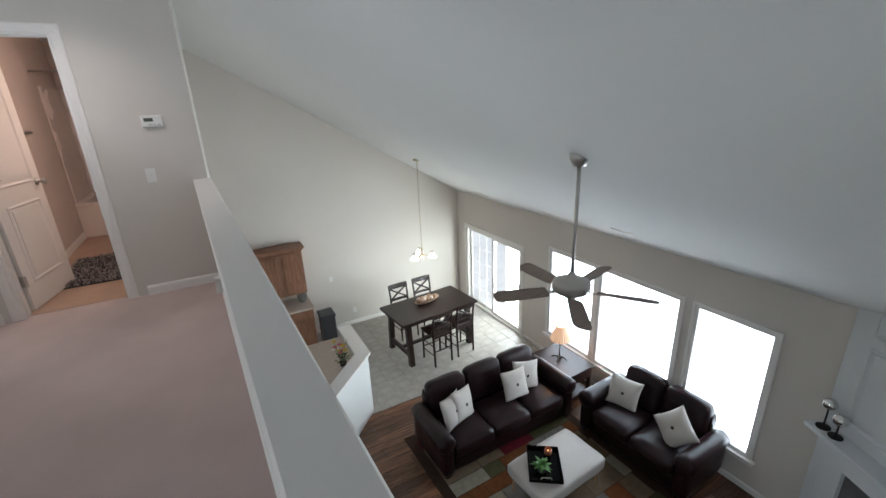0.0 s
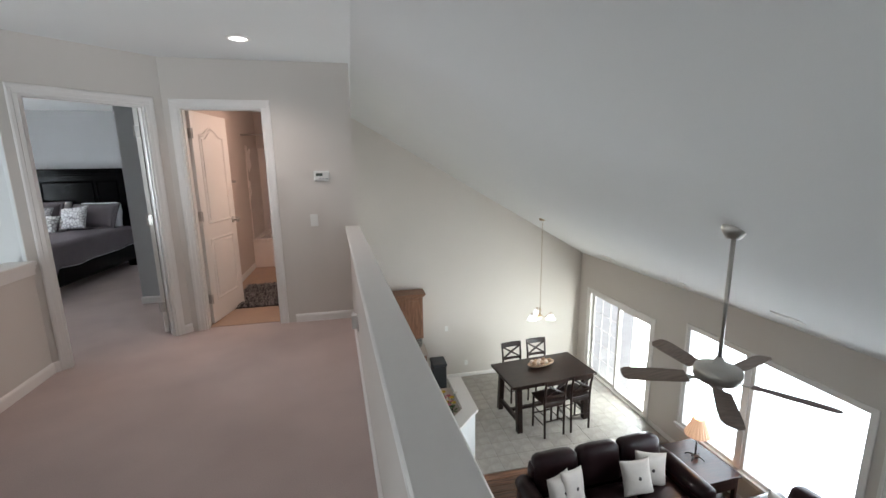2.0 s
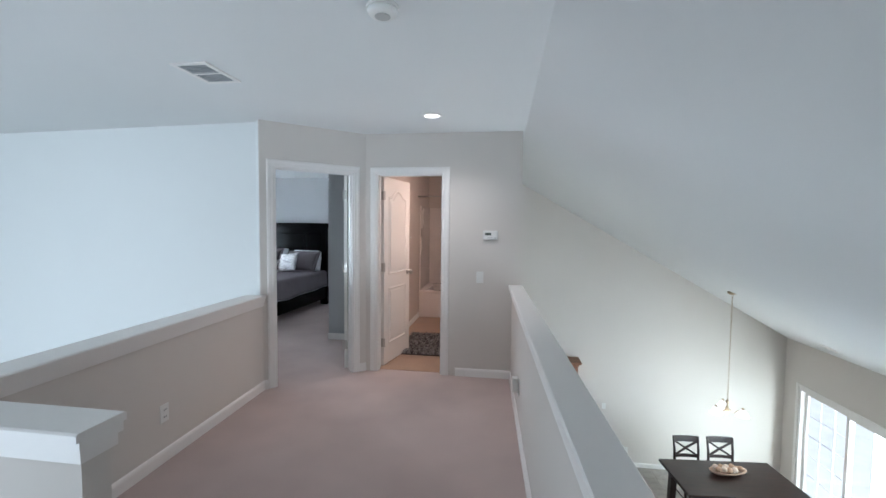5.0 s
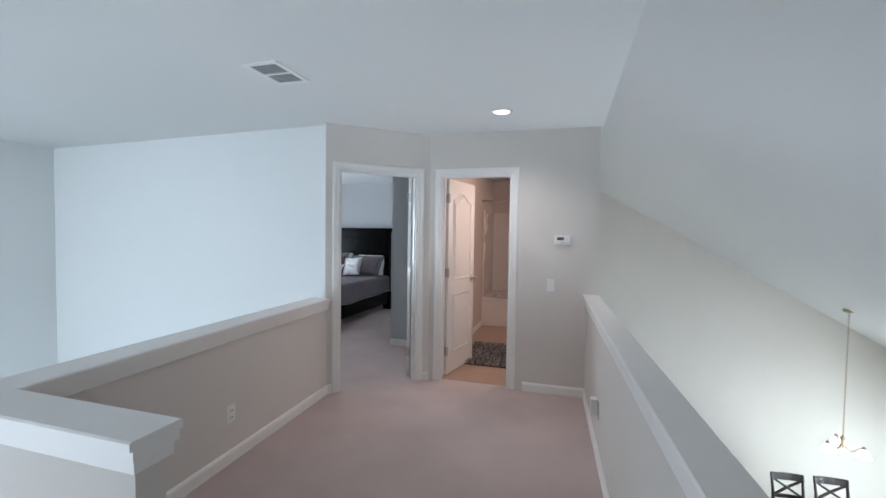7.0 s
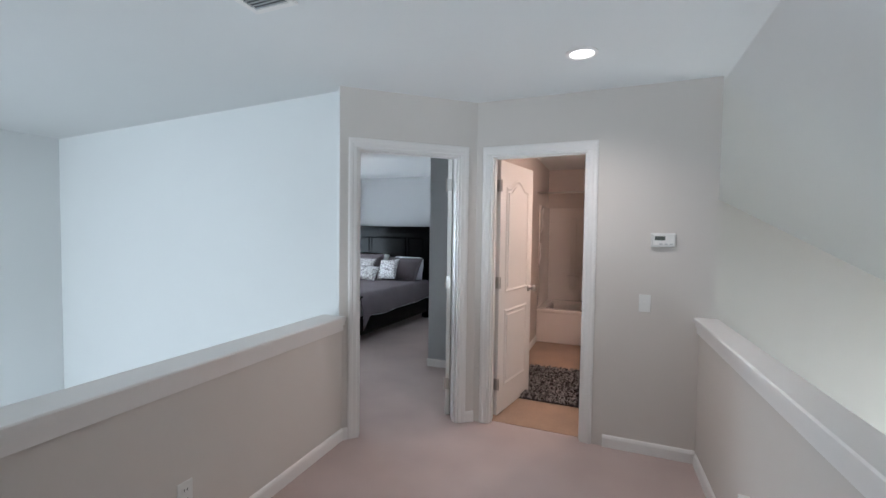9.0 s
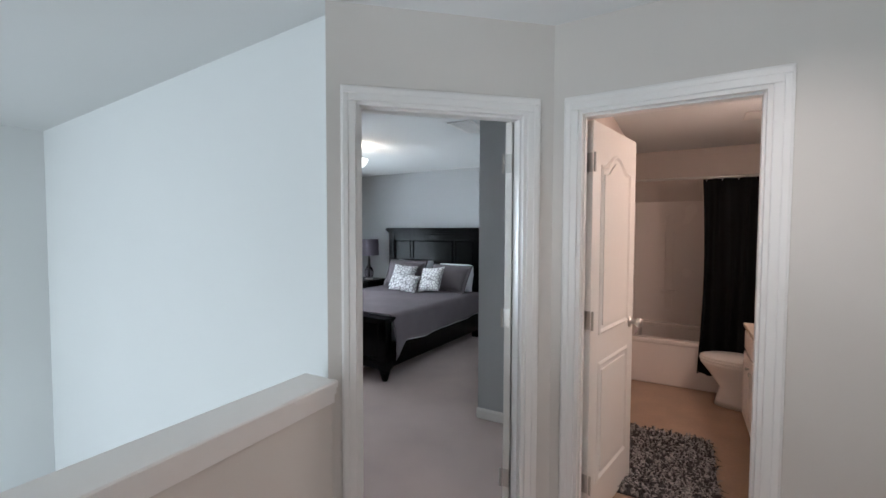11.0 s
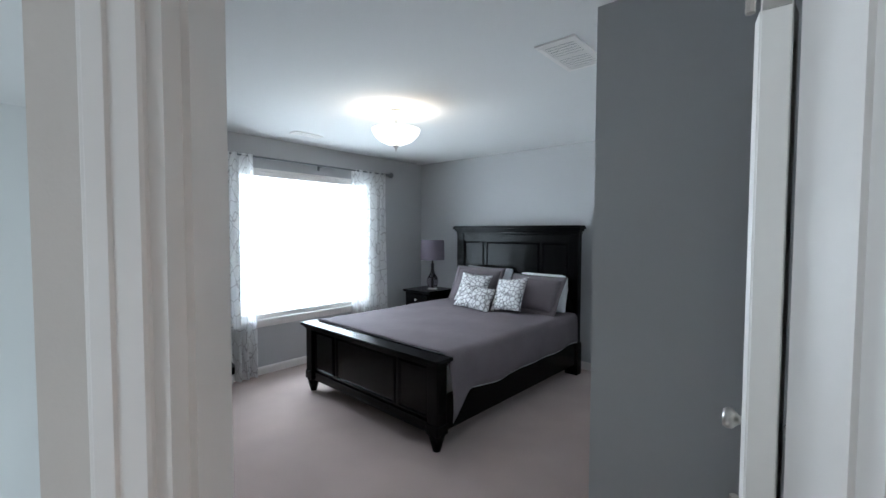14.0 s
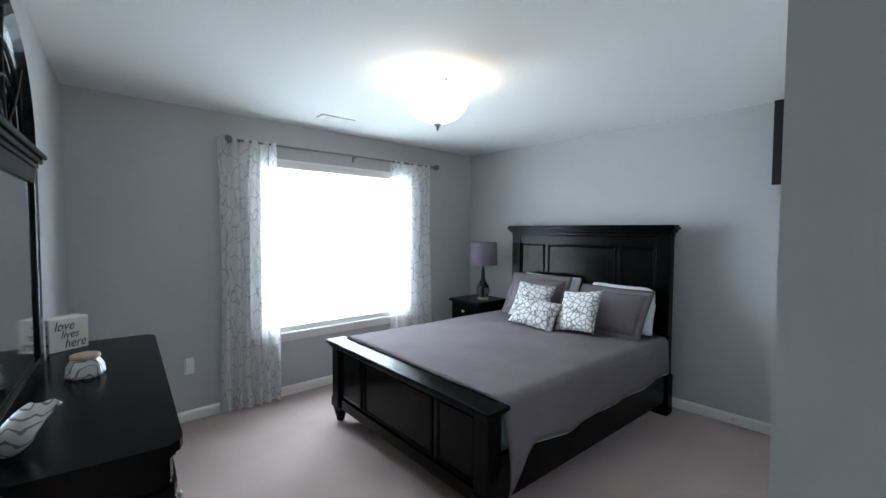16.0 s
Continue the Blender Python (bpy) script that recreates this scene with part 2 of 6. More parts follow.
def cushion(w, h, thick, n=14, pinch=0.06, wrinkle=0.006, m=None, bm=None):
    """A stuffed pillow standing in x, z with its thickness along y."""
    bm = bm or bmesh.new()
    made = []
    seed = random.uniform(0, 50)
    faces = []
    for sgn in (-1, 1):
        grid = []
        for i in range(n + 1):
            row = []
            for j in range(n + 1):
                u, v = 2 * i / n - 1, 2 * j / n - 1
                x = u * w / 2 * (1 - pinch * (1 - v * v))
                z = v * h / 2 * (1 - pinch * (1 - u * u))
                y = thick / 2 * (max(0, 1 - abs(u) ** 2.6) * max(0, 1 - abs(v) ** 2.6)) ** 0.55
                y += wrinkle * noise.noise((x * 9 + seed, z * 9, sgn)) * (1 if y > 0 else 0)
                vert = bm.verts.new((x, sgn * y, z))
                row.append(vert), made.append(vert)
            grid.append(row)
        for i in range(n):
            for j in range(n):
                faces.append(bm.faces.new((grid[i][j], grid[i + 1][j], grid[i + 1][j + 1], grid[i][j + 1])))
    bmesh.ops.remove_doubles(bm, verts=made, dist=0.0005)
    if m is not None:
        for v in made:
            if v.is_valid:
                v.co = m @ v.co
    return bm


def puff(x0, x1, y0, y1, z0, z1, r=0.06, sag=0.02):
    """A soft upholstered block with rounded edges and a slightly domed, uneven top."""
    bm = box(x0, x1, y0, y1, z0, z1)
    bmesh.ops.subdivide_edges(bm, edges=bm.edges[:], cuts=7, use_grid_fill=True)
    c = Vector(((x0 + x1) / 2, (y0 + y1) / 2, (z0 + z1) / 2))
    half = Vector(((x1 - x0) / 2, (y1 - y0) / 2, (z1 - z0) / 2))
    core = Vector([max(h - r, 0.001) for h in half])
    for v in bm.verts:
        p = v.co - c
        near = Vector([max(-k, min(k, q)) for k, q in zip(core, p)])
        off = p - near
        if off.length > 1e-6:
            p = near + off.normalized() * r
        fx, fy = 1 - (p.x / half.x) ** 2, 1 - (p.y / half.y) ** 2
        if p.z > 0:
            p.z += sag * max(fx, 0) * max(fy, 0)
        p += 0.006 * noise.noise_vector((p + c) * 6)
        v.co = c + p
    return bm


def wall_boxes(bm, axis, a0, a1, t0, t1, z0, z1, holes=()):
    """A wall along an axis with rectangular openings (from, to, bottom, top) cut through it."""
    def put(p, q, r, s):
        if q - p > 1e-4 and s - r > 1e-4:
            if axis == "x":
                add_box(bm, p, q, t0, t1, r, s)
            else:
                add_box(bm, t0, t1, p, q, r, s)
    at = a0
    for h0, h1, b, t in sorted(holes):
        put(at, h0, z0, z1)
        put(h0, h1, z0, b)
        put(h0, h1, t, z1)
        at = h1
    put(at, a1, z0, z1)
    return bm


def sweep_profile(p, q, profile, bm=None):
    """A moulding: profile rows (out, up) pulled from p to q; out is to the right of the way from p to q."""
    bm = bm or bmesh.new()
    p, q = Vector(p), Vector(q)
    d = (q - p).normalized()
    out = Vector((d.y, -d.x, 0)).normalized()
    a = [bm.verts.new(p + out * o + Vector((0, 0, u))) for o, u in profile]
    b = [bm.verts.new(q + out * o + Vector((0, 0, u))) for o, u in profile]
    bm.faces.new(a), bm.faces.new(b)
    for i in range(len(a)):
        j = (i + 1) % len(a)
        bm.faces.new((a[i], a[j], b[j], b[i]))
    return bm


BASE_PROFILE = [(0, 0), (0.014, 0), (0.014, 0.062), (0.010, 0.074), (0.004, 0.082), (0, 0.082)]


def baseboard(*points, z=0.0):
    bm = bmesh.new()
    for p, q in zip(points, points[1:]):
        sweep_profile((*p, z), (*q, z), BASE_PROFILE, bm)
    return structure("baseboard", bm, TRIM, "white painted moulded baseboard along the wall")

# ---- large structure ----
# floors
structure("floor_carpet", prism([(-1.80, -1.6), (0.76, -1.6), (0.54, 4.46), (-0.96, 4.46), (-0.96, 8.2), (-5.5, 8.2), (-5.5, 4.12), (-1.80, 3.866)], -0.3, 0), CARPET, "pale rose beige cut pile carpet")
BATHTILE = mat("tan_bath_vinyl", (0.40, 0.27, 0.19), 0.45, var=0.16, scale=5, bump=0.05, bump_scale=60)
structure("floor_bath", box(-0.96, 0.62, 4.46, 8.2, -0.3, 0.003), BATHTILE, "tan mottled vinyl bathroom floor")
lower_floor = structure("floor_living", boxes((-5.9, XW + 0.2, -1.8, 5.5, LOW - 0.2, LOW - 0.014)), mat("subfloor", (0.05, 0.035, 0.025), 0.8), "dark striped hardwood living room floor")
dining_floor = structure("floor_dining", boxes((-5.7, XW + 0.2, 5.5, YD + 0.2, LOW - 0.2, LOW - 0.012)), mat("grout", (0.33, 0.305, 0.275), 0.9, var=0.1), "grey beige tiled dining floor")

# ceilings
structure("ceiling", boxes((-5.9, 0.62, -1.8, YD + 0.15, CEIL, CEIL + 0.2)), CEILING, "flat white painted ceiling")
SLOPE = -0.5837
slope_bm = prism([(0.62, CEIL), (0.62, CEIL + 0.25), (XW + 0.3, CEIL + 0.25 + SLOPE * (XW - 0.32)), (XW + 0.3, CEIL + SLOPE * (XW - 0.32))], 0, YD + 2.1,
                 Matrix(((1, 0, 0, 0), (0, 0, 1, -1.8), (0, 1, 0, 0), (0, 0, 0, 1))))
structure("ceiling_sloped", slope_bm, CEILING, "steep vaulted white ceiling")

# living room walls
LIVING_HOLES = [(1.92, 2.81, -2.61, -0.955), (2.975, 4.275, -2.61, -0.955), (4.34, 5.36, -2.61, -0.955), (6.12, 8.12, LOW, -1.17)]
structure("wall_east", wall_boxes(bmesh.new(), "y", -1.8, YD + 0.15, XW, XW + 0.15, LOW - 0.2, 0.2, LIVING_HOLES), BEIGE, "beige wall with large windows")
structure("wall_dining", wall_boxes(bmesh.new(), "x", -5.7, XW, YD, YD + 0.15, LOW - 0.2, 2.6), BEIGE, "tall cream painted dining wall")
# Wall out of view; its opening is added to let the stair lamp in.
structure("wall_south", wall_boxes(bmesh.new(), "x", -5.9, XW, -1.8, -1.65, LOW - 0.2, 2.6, [(-5.0, -2.8, -1.0, 1.35)]), OFFWHITE, "unseen white wall closing the house, opened for the stairwell lamp")
# stairwell
# First edge caps the angled wall's end, white there for the strong light.
structure("wall_stair_end", prism([(-1.736, 3.733), (-1.82, 3.815), (-5.80, 4.07), (-5.80, 4.13), (-1.82, 3.86), (-1.736, 3.79)], LOW - 0.2, CEIL), OFFWHITE, "bright white stairwell wall")
structure("wall_stair_side", box(-5.90, -5.76, -1.65, 4.13, LOW - 0.2, CEIL), OFFWHITE, "white stairwell side wall")
# bedroom
WIN = (5.46, 7.10, 0.58, 2.09)
structure("wall_bedroom_west", wall_boxes(bmesh.new(), "y", 4.06, YB + 0.14, XB - 0.16, XB, -0.3, CEIL, [WIN]), GREY, "blue grey painted bedroom window wall")
structure("wall_bedroom_north", box(XB, -1.0, YB, YB + 0.14, -0.3, CEIL), GREY, "blue grey painted headboard wall")
structure("wall_bedroom_south", prism([(-1.736, 3.79), (-1.82, 3.862), (XB, 4.108), (XB, 4.235), (-1.82, 3.924), (-1.736, 3.89)], 0, CEIL), GREY, "blue grey painted wall behind the dresser")
structure("wall_closet", boxes((-1.848, -1.08, 5.485, YB, 0, CEIL)), GREY, "blue grey painted closet wall")
structure("wall_between", box(-1.08, -0.965, 4.64, 8.2, 0, CEIL), GREY, "wall between bedroom and bathroom")
# bathroom
BATHPAINT = mat("warm_bath_paint", (0.60, 0.52, 0.47), 0.8, var=0.02, bump=0.05, bump_scale=200, spec=0.25)
structure("wall_bath_west", box(-0.965, -0.955, 4.52, 8.0, 0.003, CEIL), BATHPAINT, "warm beige bathroom wall")
structure("wall_bath_north", box(-0.955, 0.58, 7.98, 8.1, 0, CEIL), BATHPAINT, "warm beige bathroom wall behind the tub")
structure("wall_bath_east", boxes((0.585, 0.60, 4.40, YD, -0.35, CEIL)), BEIGE, "beige end of the bathroom wall over the dining room")
structure("wall_bath_inner", boxes((0.48, 0.585, 4.52, 8.1, -0.35, CEIL)), BATHPAINT, "warm beige bathroom wall behind the vanity")
# hall end wall with the bathroom doorway
structure("wall_hall_end", wall_boxes(bmesh.new(), "x", -0.984, 0.585, 4.40, 4.52, 0, CEIL, [(-0.862, -0.168, 0, 2.042)]), BEIGE, "beige hall end wall with a doorway")
# angled wall with the bedroom doorway
A, B = Vector((-1.736, 3.73, 0)), Vector((-0.974, 4.40, 0))
AB = (B - A).length
ANGLE = math.degrees(math.atan2(B.y - A.y, B.x - A.x))
ANG = pose(A.x, A.y, 0, 0, 0, ANGLE)
DOOR1 = (0.120, 0.885)
bm = wall_boxes(bmesh.new(), "x", 0.0, AB, 0.0, 0.06, 0, CEIL, [(DOOR1[0], DOOR1[1], 0, 2.042)])
bm.transform(ANG)
structure("wall_angled", bm, BEIGE, "angled beige wall with the bedroom doorway")
bm = wall_boxes(bmesh.new(), "x", 0.0, AB, 0.06, 0.12, 0, CEIL, [(DOOR1[0], DOOR1[1], 0, 2.042)])
bm.transform(ANG)
structure("wall_angled_inner", bm, GREY, "blue grey inner face of the angled wall")


def half_wall(name, p, q, thick, top, label, ends=(), drop=-0.35):
    """A low wall from p to q with a moulded white cap; thickness to the right of the way."""
    p, q = Vector((*p, 0)), Vector((*q, 0))
    d = (q - p).normalized()
    out = Vector((d.y, -d.x, 0))
    bm = sweep_profile(p, q, [(0, drop), (thick, drop), (thick, top - 0.04), (0, top - 0.04)])
    wall = structure(name, bm, BEIGE, label)
    o = 0.026
    e0, e1 = (o if 0 in ends else 0), (o if 1 in ends else 0)
    capbm = sweep_profile(p - d * e0, q + d * e1, [(-0.034, top - 0.028), (-0.034, top - 0.006), (-0.028, top), (thick + 0.028, top), (thick + 0.034, top - 0.006), (thick + 0.034, top - 0.028)])
    cap = structure("half_wall_cap", capbm, TRIM, "white painted cap board on the half wall")
    for k, (s0, s1) in enumerate(((0.024, 0.058), (0.014, 0.098))):
        f = (1 if 0 in ends else 0), (1 if 1 in ends else 0)
        m = sweep_profile(p - d * s0 * f[0], q + d * s0 * f[1], [(-s0, top - s1), (-s0, top - 0.028 - k * 0.022), (thick + s0, top - 0.028 - k * 0.022), (thick + s0, top - s1)])
        structure("half_wall_trim", m, TRIM, "stepped white moulding under the cap")
    return wall


half_wall("wall_loft_rail", (0.766, -1.64), (0.521, 4.398), 0.070, 0.942, "beige half wall overlooking the living room")
half_wall("wall_stair_rail", (-1.722, 3.738), (-1.64, 1.372), 0.125, 0.872, "beige half wall along the stairs")
half_wall("wall_landing", (-1.63, 1.34), (-0.762, 1.34), 0.09, 0.92, "short beige half wall at the stair head", ends=(1,))


# ---- trims, doors and windows ----
def casing(m, u0, u1, head, face, out):
    """A moulded white door surround in the local x, z of m, standing on the wall face y = face, proud towards out."""
    w = 0.062
    bm = bmesh.new()
    for t, o, i in ((0.011, 0.0, 0.0), (0.0138, 0.006, 0.03)):
        y0, y1 = sorted((face - out * 0.002, face + out * t))
        add_box(bm, u0 - w + o, u0 - i, y0, y1, 0, head + i, 0.003, 1)
        add_box(bm, u1 + i, u1 + w - o, y0, y1, 0, head + i, 0.003, 1)
        add_box(bm, u0 - w + o, u1 + w - o, y0, y1, head + i, head + w - o, 0.003, 1)
    bm.transform(m)
    return structure("door_trim", bm, TRIM, "white moulded door casing")


def jamb(m, u0, u1, head, y0, y1):
    bm = boxes((u0, u0 + 0.016, y0, y1, 0, head - 0.016), (u1 - 0.016, u1, y0, y1, 0, head - 0.016), (u0, u1, y0, y1, head - 0.016, head),
               (u0 + 0.016, u0 + 0.025, y0 + 0.03, y0 + 0.065, 0, head - 0.025), (u1 - 0.025, u1 - 0.016, y0 + 0.03, y0 + 0.065, 0, head - 0.025), (u0 + 0.016, u1 - 0.016, y0 + 0.03, y0 + 0.065, head - 0.025, head - 0.016))
    bm.transform(m)
    return structure("door_jamb", bm, TRIM, "white painted door jamb with stop")


HALLM = Matrix.Translation((0, 4.40, 0))
casing(HALLM, -0.862, -0.168, 2.042, 0.0, -1)
jamb(HALLM, -0.862, -0.168, 2.042, -0.002, 0.122)
casing(ANG, DOOR1[0], DOOR1[1], 2.042, 0.0, -1)
casing(ANG, DOOR1[0], DOOR1[1], 2.042, 0.12, 1)
jamb(ANG, DOOR1[0], DOOR1[1], 2.042, -0.002, 0.122)


def knob(parent, x, z, y, out):
    k = lathe([(0.0, 0.0), (0.032, 0.0), (0.032, 0.006), (0.014, 0.010), (0.011, 0.03), (0.018, 0.036), (0.028, 0.046), (0.029, 0.058), (0.022, 0.068), (0.0, 0.070)], 18, m=Matrix.Translation((x, y, z)) @ Matrix.Rotation(radians(-90 * out), 4, "X"))
    return part("door_knob", k, NICKEL, parent, "brushed nickel round knob", smooth=True)


def hinge(parent, z, y):
    bm = boxes((-0.003, 0.0005, -0.0155, 0.0155, z - 0.045, z + 0.045))
    y = y + (0.005 if y > 0 else -0.017)
    tube([(-0.004, y + 0.006, z - 0.046), (-0.004, y + 0.006, z + 0.046)], 0.006, 8, bm)
    return part("hinge", bm, NICKEL, parent, "nickel butt hinge")


def panel_door(name, place, rz, width, label, knob_sides, face, hinge_face):
    """A two panel arch top door; the hinge edge is its local x = 0, the slab lies along +x."""
    door = thing(name, place, label, "door", rz=rz)
    T, H = 0.035, 2.03
    part("slab", box(0.0, width, -T / 2, T / 2, 0.012, H, 0.002, 1), DOORW, door)
    x0, x1 = 0.105, width - 0.105
    def arch(inset):
        a, b = x0 + inset, x1 - inset
        top = [(a + (b - a) * k / 12, 1.83 - inset + 0.075 * (math.sin(math.pi * min(max((k / 12 - 0.12) / 0.76, 0), 1)) ** 1.4)) for k in range(13)]
        return [(b, 0.98 + inset), (a, 0.98 + inset)] + top
    def low(inset):
        a, b = x0 + inset, x1 - inset
        return [(b, 0.22 + inset), (a, 0.22 + inset), (a, 0.84 - inset), (b, 0.84 - inset)]
    for s in (-1, 1):
        m = Matrix(((1, 0, 0, 0), (0, 0, s, s * T / 2), (0, 1, 0, 0), (0, 0, 0, 1)))
        for shape in (arch, low):
            part("panel_moulding", ring(shape(0), shape(0.028), -0.001, 0.009, m), DOORW, door)
            bm = prism(shape(0.045), -0.001, 0.006, m)
            part("panel", bm, DOORW, door)
    for s in knob_sides:
        knob(door, width - 0.062, 0.97, s * T / 2, s)
    for z in (0.26, 1.07, 1.83):
        hinge(door, z, hinge_face * T / 2)
    return door


panel_door("door_2", (-0.838, 4.545, 0), 79.0, 0.665, "white two panel bathroom door standing open", (-1, 1), 1, -1)
H1 = ANG @ Vector((DOOR1[1] - 0.034, 0.140, 0))
panel_door("door_1", (H1.x, H1.y, 0), 93.2, 0.75, "white two panel bedroom door standing wide open", (-1, 1), 1, 1)

# baseboards
baseboard((-0.955 + 0.92, 4.40), (0.52, 4.40))
u = [ANG @ Vector((k, 0, 0)) for k in (0.0, DOOR1[0] - 0.062, DOOR1[1] + 0.062, AB)]
baseboard((u[0].x, u[0].y), (u[1].x, u[1].y))
baseboard((u[2].x, u[2].y), (u[3].x, u[3].y))
baseboard((-1.64, 1.39), (-1.722, 3.74))
baseboard((0.522, 4.36), (0.764, -1.6))
baseboard((-0.762, 1.34), (-1.63, 1.34)); baseboard((-0.762, 1.25), (-0.762, 1.34)); baseboard((-1.63, 1.25), (-0.762, 1.25))
baseboard((XB, 4.235), (XB, YB)); baseboard((XB, YB), (-1.848, YB)); baseboard((-1.848, YB), (-1.848, 5.485)); baseboard((-1.848, 5.485), (-1.08, 5.485))
baseboard((-1.82, 3.924), (XB, 4.235))
baseboard((-0.955, 4.9), (-0.955, 7.1)); baseboard((-0.1, 4.52), (0.48, 4.52))
baseboard((2.0, YD), (XW, YD), z=LOW); baseboard((XW, YD), (XW, 8.2), z=LOW); baseboard((XW, 6.04), (XW, 1.4), z=LOW)


def window_x(name, x, y0, y1, z0, z1, inward, label, mullions=(), rails=(), depth=0.10, glass_at=0.07, surround=0.055, sill=True):
    """A white framed window in a wall of constant x; inward is +1 or -1 towards the room."""
    win = thing(name, (x, (y0 + y1) / 2, z0), label, "window", kind="structure")
    w, h = (y1 - y0) / 2, z1 - z0
    back = -inward * depth
    a, b = sorted((0.0, back))
    f = 0.045
    part("window_frame", boxes((a, b, -w, -w + f, 0, h), (a, b, w - f, w, 0, h), (a, b, -w + f, w - f, 0, f), (a, b, -w + f, w - f, h - f, h), bevel=0.003), TRIM, win)
    g = -inward * glass_at
    for y in mullions:
        part("mullion", box(g - 0.022, g + 0.022, y - 0.022, y + 0.022, f, h - f, 0.003), TRIM, win)
    for z in rails:
        part("rail", box(g - 0.02, g + 0.02, -w + f, w - f, z - 0.02, z + 0.02, 0.003), TRIM, win)
    c0, c1 = sorted((inward * 0.001, inward * 0.016))
    if surround:
        s = surround
        part("casing", boxes((c0, c1, -w - s, -w, -s * 0, h + s), (c0, c1, w, w + s, 0, h + s), (c0, c1, -w, w, h, h + s), bevel=0.004), TRIM, win)
    if sill:
        s0, s1 = sorted((back * 0.3, inward * 0.05))
        part("sill", box(s0, s1, -w - 0.07, w + 0.07, -0.025, 0.0, 0.005), TRIM, win)
        part("apron", box(c0, c1, -w - 0.05, w + 0.05, -0.085, -0.026, 0.004), TRIM, win)
    pane = part("pane", box(g - 0.003, g + 0.003, -w + f, w - f, f, h - f), GLASS, win)
    pane.visible_shadow = False
    return win


for k, (y0, y1, z0, z1) in enumerate(LIVING_HOLES[:3]):
    window_x("window_%d" % (k + 1), XW, y0, y1, z0, z1, -1, "large white framed living room window full of daylight", surround=0.035)
window_x("window_4", XB, *WIN, 1, "wide white bedroom window full of daylight", surround=0.03)
# sliding door
slider = thing("door_3", (XW, 7.12, LOW), "white framed sliding glass patio door", "door", kind="structure")
part("door_frame", boxes((0.0, 0.11, -1.0, -0.95, 0, 1.88), (0.0, 0.11, 0.95, 1.0, 0, 1.88), (0.0, 0.11, -0.95, 0.95, 1.83, 1.88), (0.0, 0.11, -0.95, 0.95, 0.0, 0.03), bevel=0.003), TRIM, slider)
part("casing", boxes((-0.016, -0.001, -1.055, -1.0, 0, 1.935), (-0.016, -0.001, 1.0, 1.055, 0, 1.935), (-0.016, -0.001, -1.0, 1.0, 1.88, 1.935), bevel=0.004), TRIM, slider)
for s, x in ((-1, 0.03), (1, 0.07)):
    y0, y1 = sorted((0.0 - s * 0.03, s * 0.95))
    sash = part("sash", boxes((x, x + 0.035, y0, y0 + 0.06, 0.03, 1.83), (x, x + 0.035, y1 - 0.06, y1, 0.03, 1.83), (x, x + 0.035, y0 + 0.06, y1 - 0.06, 0.03, 0.10), (x, x + 0.035, y0 + 0.06, y1 - 0.06, 1.77, 1.83), bevel=0.003), TRIM, slider)
    g = part("pane", box(x + 0.014, x + 0.02, y0 + 0.06, y1 - 0.06, 0.10, 1.77), GLASS, slider)
    g.visible_shadow = False
    if s > 0:
        for i in range(1, 3):
            yy = y0 + 0.06 + (y1 - y0 - 0.12) * i / 3
            part("muntin", box(x + 0.010, x + 0.024, yy - 0.005, yy + 0.005, 0.10, 1.77), TRIM, slider)
        for i in range(1, 5):
            zz = 0.10 + 1.67 * i / 5
            part("muntin", box(x + 0.009, x + 0.025, y0 + 0.06, y1 - 0.06, zz - 0.005, zz + 0.005), TRIM, slider)
    else:
        part("door_handle", box(x - 0.03, x, y0 + 0.015, y0 + 0.04, 0.85, 1.1, 0.006), NICKEL, slider, "metal pull handle")


# ---- hall fixtures ----
def wall_box_plate(name, m, w, h, label, category, pieces, group=""):
    """A small plate on a wall: local x along the wall, z up, y out of it; pieces are (name, box, material)."""
    t = new(name)
    t.matrix_world = m
    tagged(t, label, category, group)
    part("plate", box(-w / 2, w / 2, 0, 0.006, -h / 2, h / 2, 0.002, 1), PLASTIC, t)
    for n, b, mt in pieces:
        part(n, box(*b, 0.001, 1), mt, t)
    return t


def outlet(m, plug=False):
    ps = [("socket", (-0.017, 0.017, 0.006, 0.009, 0.008, 0.036), PLASTIC), ("socket", (-0.017, 0.017, 0.006, 0.009, -0.036, -0.008), PLASTIC)]
    for z in (0.022, -0.022):
        # Slots are thin dark boxes, their inner shade put into the colour.
        ps += [("slot", (-0.008, -0.005, 0.009, 0.0095, z - 0.006, z + 0.006), DARK), ("slot", (0.005, 0.008, 0.009, 0.0095, z - 0.006, z + 0.006), DARK)]
    if plug:
        ps.append(("plug_in", (-0.028, 0.028, 0.009, 0.05, -0.03, 0.075), PLASTIC))
    return wall_box_plate("outlet", m, 0.07, 0.115, "white wall outlet with a plug-in unit" if plug else "white double wall outlet near the floor", "outlet", ps, "wall outlets")


FACE_S = lambda x, y, z: Matrix.Translation((x, y, z)) @ Matrix.Rotation(math.pi, 4, "Z")
FACE_E = lambda x, y, z: Matrix.Translation((x, y, z)) @ Matrix.Rotation(-math.pi / 2, 4, "Z")
FACE_W = lambda x, y, z: Matrix.Translation((x, y, z)) @ Matrix.Rotation(math.pi / 2, 4, "Z")

